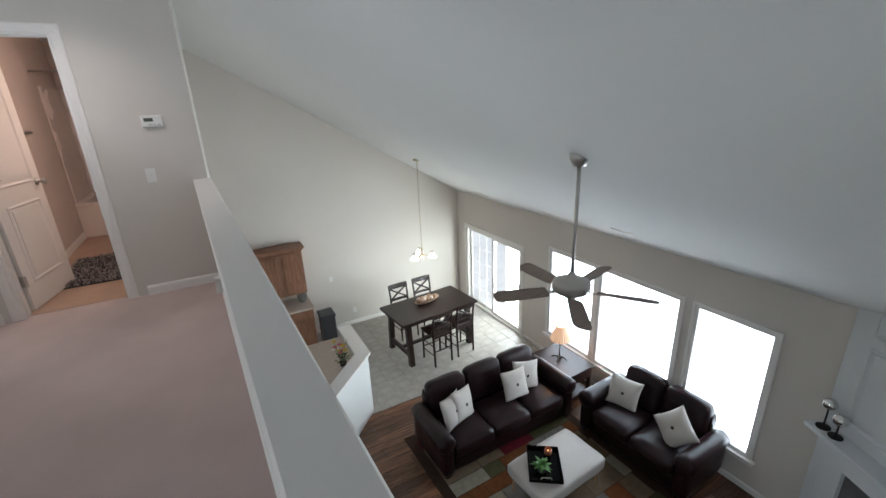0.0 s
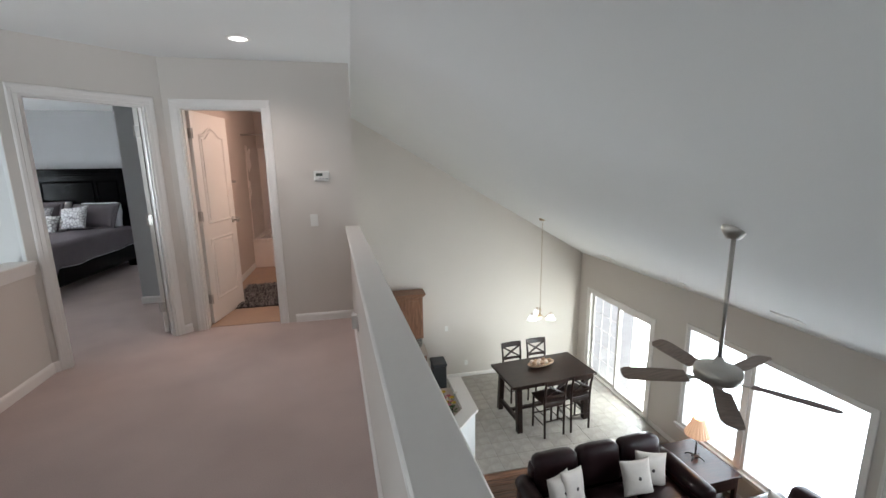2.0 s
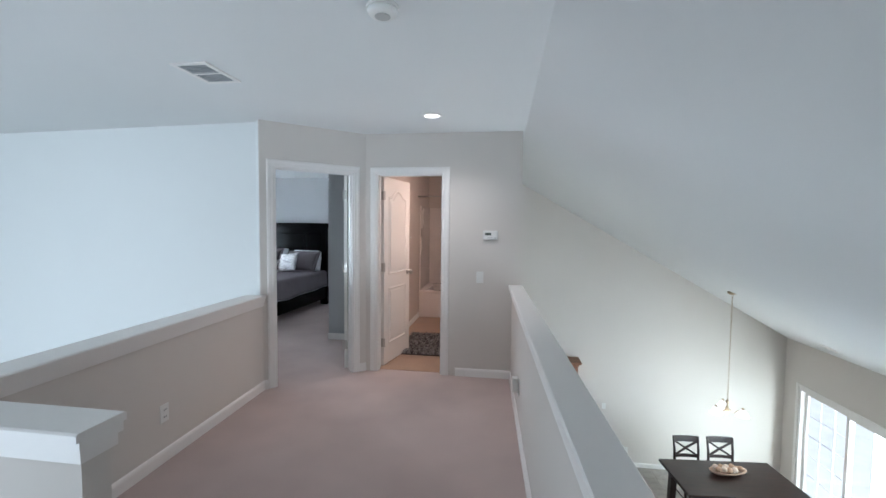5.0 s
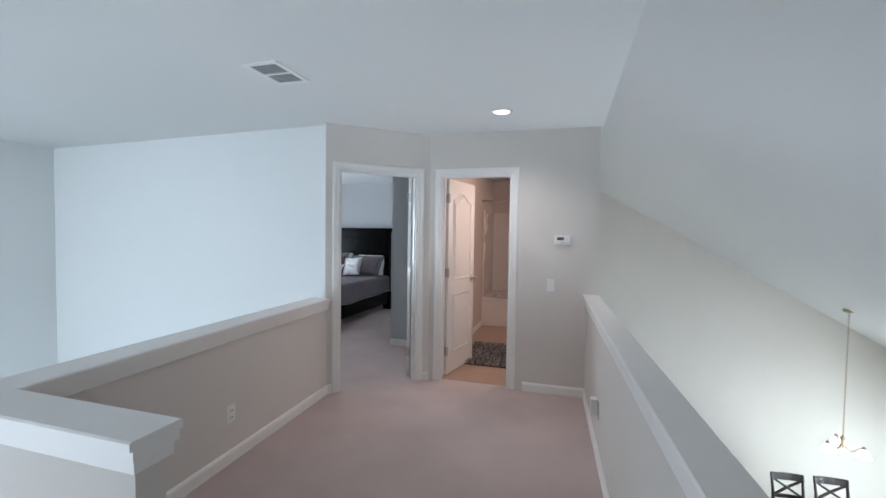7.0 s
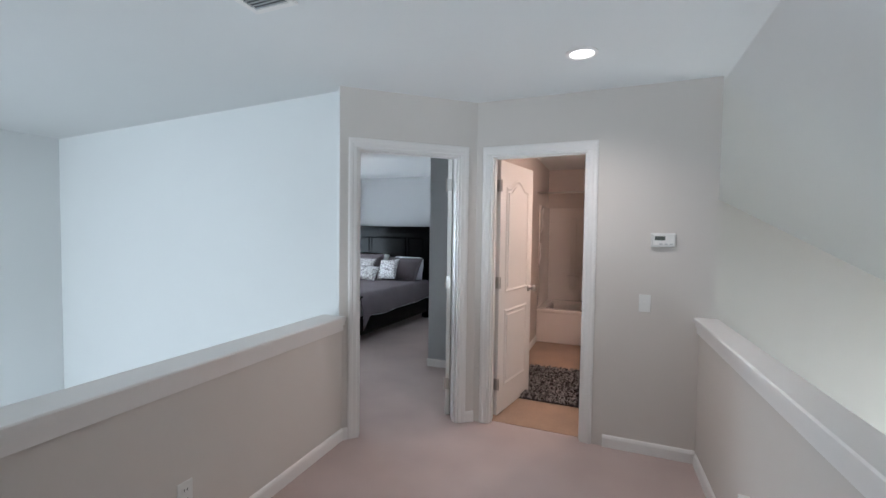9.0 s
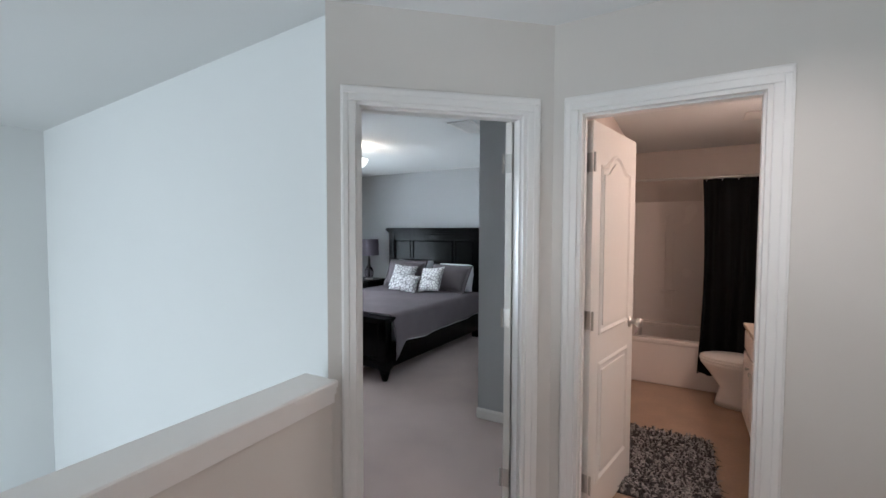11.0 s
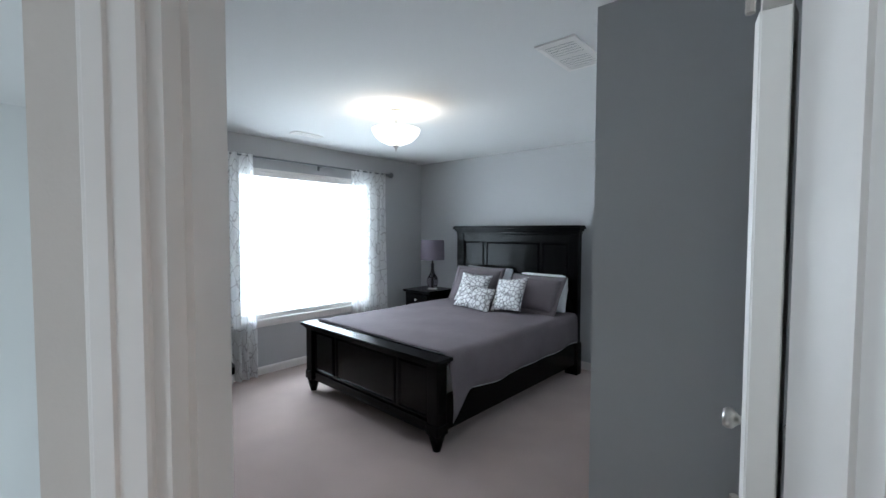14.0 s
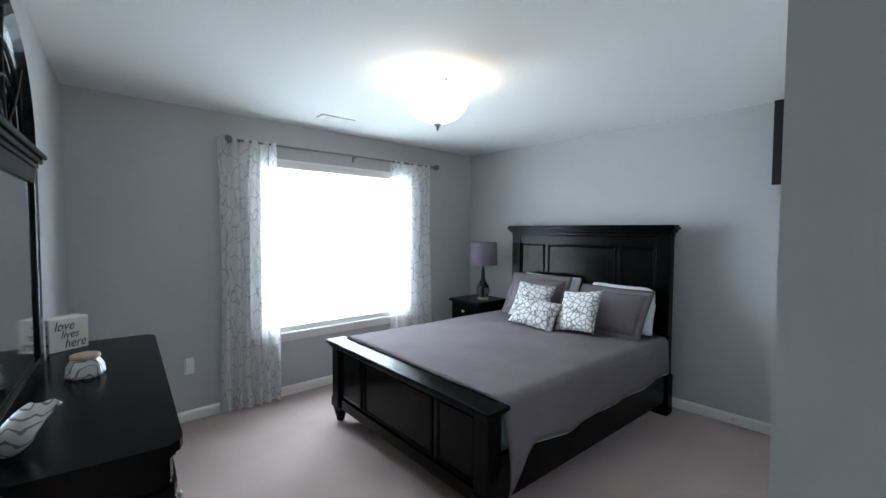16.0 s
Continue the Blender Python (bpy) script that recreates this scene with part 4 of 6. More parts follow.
SCROLL = pattern_mat("scroll_print", (0.70, 0.69, 0.69), (0.22, 0.205, 0.215), 23.0, 0.065, "cells")
for x, y, z, w, h, lean, turn, rl, mt, lb in (
        (-4.02, 7.80, 0.86, 0.66, 0.44, 22, 0, 0, WHITELINEN, "white bed pillow standing against the headboard"),
        (-3.30, 7.81, 0.84, 0.62, 0.44, 22, 0, 0, WHITELINEN, "white bed pillow standing against the headboard")):
    pillow("bed_pillow", (x, y, z), w, h, 0.17, lean, turn, rl, mt, lb, "white bed pillows")
for x, y, z, lean, turn in ((-4.05, 7.63, 0.87, 28, 4), (-3.31, 7.62, 0.83, 33, -4)):
    pillow("pillow_sham", (x, y, z), 0.58, 0.37, 0.17, lean, turn, 0, MAUVE, "mauve grey flanged pillow sham leaning on the pillows", "pillow shams", flange=0.045)
for x, y, z, w, h, lean, turn, rl in ((-3.97, 7.46, 0.85, 0.39, 0.36, 30, 8, 4), (-3.83, 7.31, 0.775, 0.47, 0.28, 33, 2, 5), (-3.46, 7.40, 0.835, 0.39, 0.38, 30, -10, -8)):
    pillow("throw_pillow", (x, y, z), w, h, 0.14, lean, turn, rl, SCROLL, "white throw pillow with grey scroll print", "patterned throw pillows", pinch=0.09)

# nightstand and lamp
ns = thing("nightstand", (-4.885, 7.71, 0), "black wooden nightstand with one drawer and open shelf", "nightstand")
part("top", box(-0.24, 0.24, -0.24, 0.24, 0.703, 0.733, 0.008), BLACK, ns)
part("body", boxes((-0.215, 0.215, -0.21, 0.22, 0.30, 0.703), bevel=0.004), BLACK, ns)
dr = part("drawer", box(-0.19, 0.19, -0.228, -0.21, 0.545, 0.685, 0.004), BLACK, ns)
part("knob", lathe([(0, 0), (0.006, 0), (0.006, 0.012), (0.015, 0.018), (0.012, 0.026), (0, 0.028)], 12, m=Matrix.Translation((0.0, -0.228, 0.615)) @ Matrix.Rotation(radians(90), 4, "X")), NICKEL, dr, "small nickel knob", smooth=True)
part("drawer", box(-0.19, 0.19, -0.228, -0.21, 0.34, 0.53, 0.004), BLACK, ns)
for sx in (-1, 1):
    for sy in (-1, 1):
        part("leg", box(sx * 0.19 - 0.024, sx * 0.19 + 0.024, sy * 0.18 - 0.024, sy * 0.18 + 0.024, 0, 0.31, 0.005), BLACK, ns)
lamp = thing("table_lamp", (-4.815, 7.71, 0.733), "smoked glass gourd lamp with mauve drum shade", "lamp")
part("base", lathe([(0, 0), (0.062, 0), (0.062, 0.012), (0.03, 0.022), (0, 0.024)], 20), NICKEL, lamp, smooth=True)
SMOKE = glass("smoked_glass", (0.55, 0.50, 0.55), 0.06)
part("body", lathe([(0.0, 0.022), (0.05, 0.024), (0.072, 0.07), (0.078, 0.11), (0.066, 0.155), (0.036, 0.20), (0.024, 0.24), (0.020, 0.30), (0.024, 0.335), (0.0, 0.337)], 14), SMOKE, lamp, "ribbed smoked glass body", smooth=False)
part("neck", lathe([(0.012, 0.02), (0.012, 0.40), (0, 0.40)], 10), mat("dark_bronze", (0.05, 0.045, 0.045), 0.35, 0.8), lamp)
SHADE = mat("mauve_shade", (0.15, 0.125, 0.155), 0.9, var=0.05, scale=6, bump=0.2, bump_scale=260)
sh = part("shade", lathe([(0.158, 0.385), (0.150, 0.640), (0.147, 0.640), (0.155, 0.385)], 32), SHADE, lamp, smooth=False)
part("harp", tube([(0, 0, 0.40), (0.0, 0.0, 0.655)], 0.004, 6), NICKEL, lamp)

# dresser and mirror
ds = thing("dresser", (-3.833, 4.296, 0), "long black wooden dresser with shaped top", "dresser", rz=-5.0)
top_outline = [(-0.79, -0.185), (0.79, -0.185), (0.79, 0.21), (0.765, 0.24), (0.73, 0.25), (-0.73, 0.25), (-0.765, 0.24), (-0.79, 0.21)]
part("top", prism(top_outline, 0.855, 0.885), BLACK, ds)
part("under_moulding", prism([(x * 0.978, y * 0.95) for x, y in top_outline], 0.835, 0.855), BLACK, ds)
part("frieze", prism([(x * 0.962, y * 0.90) for x, y in top_outline], 0.74, 0.835), BLACK, ds)
part("bead", prism([(x * 0.975, y * 0.94) for x, y in top_outline], 0.715, 0.745), BLACK, ds)
part("body", box(-0.765, 0.765, -0.175, 0.215, 0.08, 0.72, 0.004), BLACK, ds)
part("plinth", box(-0.785, 0.785, -0.175, 0.235, 0.0, 0.10, 0.008), BLACK, ds)
for r in range(3):
    for q in range(2):
        x = -0.375 + 0.75 * q
        d = part("drawer", box(x - 0.355, x + 0.355, 0.215, 0.233, 0.125 + r * 0.195, 0.305 + r * 0.195, 0.005), BLACK, ds)
        for sx in (-1, 1):
            part("knob", lathe([(0, 0), (0.006, 0), (0.006, 0.012), (0.015, 0.018), (0.012, 0.026), (0, 0.028)], 10, m=Matrix.Translation((x + sx * 0.18, 0.233, 0.215 + r * 0.195)) @ Matrix.Rotation(radians(-90), 4, "X")), NICKEL, d, smooth=True)
mir = thing("dresser_mirror", (-3.56, 4.081, 0.886), "tall black framed arched mirror on the dresser", "mirror", rz=-5.0)
part("frame", boxes((-0.52, -0.44, 0.0, 0.032, 0.0, 0.86), (0.44, 0.52, 0.0, 0.032, 0.0, 0.86), (-0.44, 0.44, 0.0, 0.032, 0.0, 0.09), (-0.44, 0.44, 0.0, 0.032, 0.79, 0.86), bevel=0.008), BLACK, mir)
for o, z0, z1 in ((0.0, 0.86, 0.88), (0.012, 0.88, 0.90), (0.024, 0.90, 0.92)):
    part("shelf_moulding", box(-0.53 - o, 0.53 + o, 0.0, 0.034 + o, z0, z1, 0.004), BLACK, mir)
part("mirror_glass", box(-0.442, 0.442, 0.012, 0.02, 0.088, 0.792), mat("silvered_mirror", (0.92, 0.93, 0.93), 0.04, 1.0, var=0.0), mir, "silvered mirror glass")
arch_o = [(0.50 * math.cos(a), 0.92 + 0.46 * math.sin(a)) for a in (math.pi * k / 24 for k in range(25))]
arch_i = [(0.42 * math.cos(a), 0.935 + 0.375 * math.sin(a)) for a in (math.pi * k / 24 for k in range(25))]
part("arch", ring(arch_o, arch_i, 0.0, 0.036, Matrix(((1, 0, 0, 0), (0, 0, 1, 0), (0, 1, 0, 0), (0, 0, 0, 1)))), BLACK, mir)
part("arch_glass", prism(arch_i, 0.008, 0.014, Matrix(((1, 0, 0, 0), (0, 0, 1, 0), (0, 1, 0, 0), (0, 0, 0, 1)))), MATS["silvered_mirror"], mir)
for a in (0.25, 0.5, 0.75):
    part("tracery", tube([(0.40 * math.cos(math.pi * a) * k / 8 + 0.03 * math.sin(math.pi * k / 8) * (1 if a < 0.6 else -1), 0.022, 0.93 + 0.37 * math.sin(math.pi * a) * k / 8) for k in range(9)], 0.008, 6), BLACK, mir)
for r in (0.16, 0.27):
    part("tracery", tube([(r * math.cos(math.pi * k / 16), 0.022, 0.93 + r * math.sin(math.pi * k / 16)) for k in range(17)], 0.007, 6), BLACK, mir)

PAPER = mat("whitewashed_wood", (0.66, 0.63, 0.60), 0.8, var=0.08, scale=9, bump=0.2, bump_scale=70)
INK = mat("black_ink", (0.012, 0.012, 0.012), 0.7)
sign = thing("word_block", (-4.504, 4.218, 0.886), "whitewashed wooden block lettered in black script", "decor sign", rz=119.5)
sign.scale = (0.78, 1, 1)
part("block", box(-0.11, 0.11, -0.045, 0.045, 0, 0.165, 0.004), PAPER, sign)
for text, size, x, z in (("love", 0.066, -0.03, 0.125), ("lives", 0.058, 0.0, 0.080), ("here", 0.066, 0.03, 0.034)):
    part("lettering", font_mesh(text, size), INK, sign, "black script lettering", at=Matrix.Translation((x, -0.0455, z)) @ UP_X)
for text, size, z in (("love", 0.036, 0.13), ("you", 0.034, 0.085), ("More", 0.034, 0.04)):
    part("lettering", font_mesh(text, size), INK, sign, "black script lettering", at=Matrix.Translation((-0.1105, 0, z)) @ Matrix.Rotation(radians(-90), 4, "Z") @ UP_X)
MARBLED = pattern_mat("marbled_ceramic", (0.62, 0.61, 0.60), (0.20, 0.20, 0.20), 14, 0.10, "rings", rough=0.25)
jar = thing("candle_jar", (-3.93, 4.285, 0.886), "marbled ceramic candle jar with wooden lid", "candle")
part("jar", lathe([(0, 0), (0.062, 0), (0.068, 0.012), (0.062, 0.045), (0.046, 0.075), (0, 0.075)], 8), MARBLED, jar)
part("lid", lathe([(0, 0.075), (0.05, 0.075), (0.052, 0.082), (0.048, 0.09), (0, 0.092)], 22), wood("pale_lid", (0.30, 0.20, 0.15), (0.46, 0.33, 0.26)), jar, "pale wooden lid")
bird = bmesh.new()
bird_rows = []
for k in range(17):
    t = k / 16
    cx = -0.12 + 0.25 * t
    cz = 0.03 + 0.02 * t + 0.07 * max(0, t - 0.35) ** 1.2 * 1.3
    r = 0.004 + 0.045 * math.sin(math.pi * min(max((t - 0.22) / 0.78, 0), 1) ** 0.9) ** 0.7 * (1.0 if t < 0.72 else 1 - 0.35 * math.sin(math.pi * (t - 0.72) / 0.28) ** 0.5)
    r = r if t > 0.22 else 0.008 + 0.01 * t
    bird_rows.append([bird.verts.new((cx, r * 0.75 * math.cos(a), max(cz + r * math.sin(a), 0.0))) for a in (2 * math.pi * q / 12 for q in range(12))])
for a, b in zip(bird_rows, bird_rows[1:]):
    for q in range(12):
        bird.faces.new((a[q], a[(q + 1) % 12], b[(q + 1) % 12], b[q]))
bird.faces.new(bird_rows[0]), bird.faces.new(bird_rows[-1])
lathe([(0.010, 0), (0.0, 0.02)], 8, bird, Matrix.Translation((0.128, 0, 0.098)) @ Matrix.Rotation(radians(90), 4, "Y"))
ob = single("bird_figurine", bird, MARBLED, "white ceramic bird figurine with dark feather markings", "figurine", smooth=True)
ob.matrix_world = pose(-3.235, 4.115, 0.886, 0, 0, 95) @ Matrix.Diagonal((0.70, 1.15, 1.2, 1))

# curtains and rod
ROD = mat("pewter_rod", (0.20, 0.21, 0.22), 0.35, 0.9)
cr = thing("curtain_rod", (XB + 0.07, 6.325, 2.22), "pewter curtain rod with ball finials over the window", "curtain rod")
part("pole", tube([(0, -1.06, 0), (0, 1.06, 0)], 0.009, 10), ROD, cr, smooth=True)
for s in (-1, 1):
    part("finial", lathe([(0.010, 0), (0.016, 0.01), (0.010, 0.02), (0.026, 0.036), (0.034, 0.055), (0.026, 0.076), (0, 0.086)], 16, m=Matrix.Translation((0, s * 1.05, 0)) @ Matrix.Rotation(radians(-90 * s), 4, "X")), ROD, cr, smooth=True)
for y in (-1.02, 0.06, 1.02):
    part("bracket", boxes((-0.069, 0.0, y - 0.006, y + 0.006, -0.016, -0.006), (-0.069, -0.063, y - 0.012, y + 0.012, -0.05, 0.02)), ROD, cr)
SHEER = pattern_mat("leaf_print_sheer", (0.90, 0.90, 0.90), (0.56, 0.54, 0.54), 10.0, 0.010, "cells", sheer=0.2)
for y, w, folds, seed in ((5.375, 0.47, 6, 5), (7.06, 0.55, 6, 8)):
    cu = thing("window_curtain", (XB + 0.075, y, 2.235), "sheer white curtain with grey branch print", "curtain", "bedroom curtains", rz=90)
    part("cloth", hanging(w, 2.215, folds, 0.038, nz=20, per=12, flare=0.03, seed=seed), SHEER, cu, smooth=True)

# ceiling light, vents, screen
cl = thing("ceiling_light", (-3.63, 5.975, CEIL), "frosted glass bowl ceiling light, switched on", "ceiling light")
part("canopy", lathe([(0, 0), (0.065, 0), (0.062, -0.018), (0.03, -0.03), (0, -0.03)], 24), NICKEL, cl, smooth=True)
part("stem", lathe([(0.008, -0.02), (0.008, -0.27), (0, -0.27)], 10), NICKEL, cl)
bowl = part("bowl", lathe([(0.0, -0.275), (0.06, -0.266), (0.13, -0.236), (0.175, -0.19), (0.19, -0.15), (0.184, -0.15), (0.168, -0.19), (0.125, -0.229), (0.0, -0.262)], 32), mat("lit_bowl_glass", (0.9, 0.88, 0.84), 0.4, glow=(1.0, 0.93, 0.82, 2.0)), cl, "glowing frosted bowl", smooth=True)
part("finial", lathe([(0.0, -0.270), (0.02, -0.273), (0.024, -0.283), (0.010, -0.299), (0.006, -0.307), (0.009, -0.315), (0, -0.322)], 14), NICKEL, cl, smooth=True)
bulb("ceiling_bulb", (-3.63, 5.975, CEIL - 0.115), 11, (1.0, 0.84, 0.66), 0.05)
ceiling_vent((-4.915, 5.965, CEIL), 0.12, 0.30, "small white ceiling register", 8, panes=2)
ceiling_vent((-2.13, 5.86, CEIL), 0.22, 0.42, "white ceiling register with two sections", 12, panes=2)
tv = thing("wall_screen", (-2.10, 7.93, 2.12), "black flat panel mounted high on the wall", "screen", rz=0)
part("panel", box(-0.19, 0.20, -0.03, 0.02, -0.29, 0.29, 0.004), mat("black_plastic", (0.008, 0.008, 0.009), 0.3), tv)
part("mount", box(-0.05, 0.10, 0.02, 0.128, -0.08, 0.08, 0.004), MATS["black_plastic"], tv)
outlet(FACE_E(XB, 4.93, 0.425), plug=True)
dsn = thing("door_stop", (-2.50, YB - 0.014, 0.045), "small spring door stop on the baseboard", "door stop")
part("spring", tube([(0, 0, 0), (0, -0.06, 0)], 0.006, 8), NICKEL, dsn)
part("tip", tube([(0, -0.06, 0), (0, -0.075, 0)], 0.010, 8), PLASTIC, dsn)


# ---- outside, seen through the patio door ----
structure("ground", box(XW + 0.15, XW + 120, -60, 70, LOW - 0.6, LOW - 0.25), mat("lawn", (0.10, 0.16, 0.04), 0.95, var=0.4, scale=0.6, bump=0.5, bump_scale=30), "green lawn outside the windows")
# Assumed slab; its length and pale colour stand for the glare outdoors.
structure("patio", box(XW + 0.16, XW + 9.0, -6, 16, LOW - 0.25, LOW - 0.06), mat("glare_slab", (0.62, 0.61, 0.58), 0.9, var=0.1, bump=0.2), "assumed pale patio that brightens the view outside the glass door")
rnd = random.Random(11)
LEAF = mat("leaves", (0.12, 0.19, 0.04), 0.8, var=0.5, scale=2.0, bump=0.2, bump_scale=20)
BARK = mat("bark", (0.12, 0.09, 0.07), 0.95, var=0.3, scale=8, bump=0.6, bump_scale=30)
for x, y, hgt, w in ((15.5, 14.0, 5.5, 2.2), (16.0, 18.0, 6.5, 2.6), (15.2, 10.2, 3.6, 1.6), (18.5, 12.0, 6.0, 2.4), (19.0, 21.0, 7.0, 3.0)):
    tree = thing("tree", (x, y, LOW - 0.25), "leafy green tree beyond the patio", "tree", "garden trees")
    bm = tube([(0, 0, 0), (0.05, 0.03, hgt * 0.3), (-0.04, 0.05, hgt * 0.6)], [0.14, 0.11, 0.05], 8)
    for k in range(6):
        a = k * 1.05
        tube([(0, 0.03, hgt * (0.25 + 0.05 * k)), (0.5 * w * math.cos(a), 0.5 * w * math.sin(a), hgt * (0.5 + 0.06 * k))], [0.05, 0.015], 6, bm)
    part("trunk", bm, BARK, tree)
    bm = bmesh.new()
    for k in range(1500):
        a, q, h = rnd.uniform(0, 6.28), rnd.random() ** 0.5, rnd.random()
        rr = w * q * (0.5 + 0.5 * math.sin(math.pi * h)) * (0.75 + 0.25 * math.sin(3 * a + x))
        p = Vector((rr * math.cos(a), rr * math.sin(a), hgt * (0.18 + 0.85 * h)))
        u, v = Vector((rnd.gauss(0, 1), rnd.gauss(0, 1), rnd.gauss(0, 1))).normalized() * 0.16, Vector((rnd.gauss(0, 1), rnd.gauss(0, 1), rnd.gauss(0, 1))).normalized() * 0.09
        bm.faces.new([bm.verts.new(p + s) for s in (-u, v, u, -v)])
    part("crown", bm, LEAF, tree)

# ---- dining room ----
ESPRESSO = wood("espresso_wood", (0.007, 0.0030, 0.0024), (0.028, 0.0115, 0.008), 0.32, stretch=(2, 18, 18))
tb = thing("dining_table", (3.815, 6.79, LOW), "dark espresso wooden trestle dining table", "table", rz=5)
part("tabletop", box(-0.83, 0.83, -0.46, 0.46, 0.855, 0.90, 0.006), ESPRESSO, tb)
part("apron", boxes((-0.66, 0.66, -0.34, -0.31, 0.76, 0.855), (-0.66, 0.66, 0.31, 0.34, 0.76, 0.855), (-0.66, -0.63, -0.31, 0.31, 0.76, 0.855), (0.63, 0.66, -0.31, 0.31, 0.76, 0.855), bevel=0.003), ESPRESSO, tb)
for sx in (-1, 1):
    for sy in (-1, 1):
        m = Matrix(((1, 0, 0.06 * sx, sx * 0.64 - 0.05 * sx), (0, 1, 0, sy * 0.33), (0, 0, 1, 0), (0, 0, 0, 1)))
        bm = prism([(-0.045, -0.045), (0.045, -0.045), (0.045, 0.045), (-0.045, 0.045)], 0.0, 0.855)
        for v in bm.verts:
            v.co = Vector((v.co.x + sx * 0.66, v.co.y + sy * (0.33 + 0.06 * (1 - v.co.z / 0.855)), v.co.z))
        part("leg", bm, ESPRESSO, tb)
    part("stretcher", box(sx * 0.66 - 0.03, sx * 0.66 + 0.03, -0.33, 0.33, 0.16, 0.23, 0.004), ESPRESSO, tb)
part("long_stretcher", box(-0.65, 0.65, -0.03, 0.03, 0.17, 0.22, 0.004), ESPRESSO, tb)


def dining_chair(place, rz):
    """Tall X back chair; the seat faces local -y, the back stands at +y."""
    ch = thing("dining_chair", place, "dark espresso counter chair with crossed back", "chair", "chairs round the table", rz=rz)
    part("seat", box(-0.215, 0.215, -0.21, 0.20, 0.605, 0.645, 0.012, 2), ESPRESSO, ch)
    for sx in (-1, 1):
        part("front_leg", tube([(sx * 0.185, -0.18, 0), (sx * 0.185, -0.175, 0.61)], [0.017, 0.021], 8), ESPRESSO, ch)
        part("back_post", tube([(sx * 0.185, 0.21, 0), (sx * 0.19, 0.185, 0.62), (sx * 0.195, 0.20, 0.85), (sx * 0.20, 0.245, 1.06)], [0.018, 0.022, 0.020, 0.017], 8), ESPRESSO, ch)
        for z in (0.22, 0.40):
            part("side_rung", tube([(sx * 0.185, -0.178, z), (sx * 0.187, 0.20, z)], 0.010, 6), ESPRESSO, ch)
    for y, z in ((-0.178, 0.25), (-0.178, 0.45), (0.20, 0.30)):
        part("rung", tube([(-0.185, y, z), (0.185, y, z)], 0.011, 6), ESPRESSO, ch)
    for y in (-0.185, 0.185):
        part("apron", box(-0.19, 0.19, y - 0.01, y + 0.01, 0.55, 0.605, 0.003), ESPRESSO, ch)
    def slab(z0, z1, y0, y1, w):
        bm = bmesh.new()
        n = 8
        rows = []
        for k in range(n + 1):
            x = -w + 2 * w * k / n
            bow = 0.02 * (1 - (x / w) ** 2)
            rows.append([bm.verts.new(p) for p in ((x, y0 + bow - 0.011, z0), (x, y0 + bow + 0.011, z0), (x, y1 + bow + 0.011, z1), (x, y1 + bow - 0.011, z1))])
        for a, b in zip(rows, rows[1:]):
            for q in range(4):
                bm.faces.new((a[q], a[(q + 1) % 4], b[(q + 1) % 4], b[q]))
        bm.faces.new(rows[0]), bm.faces.new(rows[-1])
        return bm
    part("top_rail", slab(0.98, 1.07, 0.225, 0.245, 0.215), ESPRESSO, ch)
    part("lower_rail", slab(0.73, 0.775, 0.195, 0.20, 0.19), ESPRESSO, ch)
    for s in (-1, 1):
        part("cross_bar", tube([(s * -0.175, 0.20, 0.77), (0, 0.225 + s * 0.006, 0.875), (s * 0.175, 0.23, 0.985)], [0.017, 0.02, 0.017], 6), ESPRESSO, ch)
    return ch


c0 = dining_chair((3.56, 7.42, LOW), 5)
copy_thing(c0, pose(4.11, 7.48, LOW, 0, 0, 3))
copy_thing(c0, pose(3.70, 6.30, LOW, 0, 0, 186))
copy_thing(c0, pose(4.21, 6.36, LOW, 0, 0, 188))

tray = thing("dough_bowl", (3.83, 6.90, LOW + 0.90), "long carved wooden bowl filled with woven balls", "bowl", rz=12)
bm = bmesh.new()
oval(bm, [(0, 0.20, 0.06, 0), (0, 0.27, 0.12, 0.045), (0, 0.285, 0.135, 0.06), (0, 0.262, 0.115, 0.058), (0, 0.18, 0.05, 0.022)], 28)
part("bowl", bm, wood("bleached_wood", (0.33, 0.20, 0.14), (0.50, 0.36, 0.27), 0.6), tray, smooth=True)
rb = random.Random(2)
for k in range(9):
    x, y = -0.17 + 0.34 * (k % 5) / 4, (-0.035 if k < 5 else 0.04)
    bm = bmesh.new()
    bmesh.ops.create_icosphere(bm, subdivisions=2, radius=0.042, matrix=Matrix.Translation((x, y, 0.072 + rb.uniform(0, 0.02))))
    part("ball", bm, mat("ball_cream" if k % 2 else "ball_tan", (0.60, 0.50, 0.42) if k % 2 else (0.42, 0.28, 0.19), 0.8, var=0.2, scale=30, bump=0.4), tray, smooth=True)

# chandelier on its chain
BRASS = mat("aged_brass", (0.42, 0.33, 0.22), 0.35, 0.9)
cz = CEIL + SLOPE * (3.83 - 0.62)
cdl = thing("chandelier", (3.83, 7.0, cz), "small brass chandelier with white glass shades on a chain", "chandelier")
part("canopy", lathe([(0, 0.03), (0.065, 0.02), (0.065, -0.01), (0.03, -0.025), (0, -0.028)], 20), BRASS, cdl, smooth=True)
chain = bmesh.new()
drop = 1.60
nl = 46
for k in range(nl):
    z = -0.03 - drop * (k + 0.5) / nl
    a = math.pi / 2 * (k % 2)
    h = drop / nl * 0.62
    tube([(0.009 * math.cos(q) * math.cos(a), 0.009 * math.cos(q) * math.sin(a), z + h * math.sin(q)) for q in (2 * math.pi * i / 8 for i in range(9))], 0.0028, 4, chain)
part("chain", chain, BRASS, cdl)
b0 = -0.03 - drop
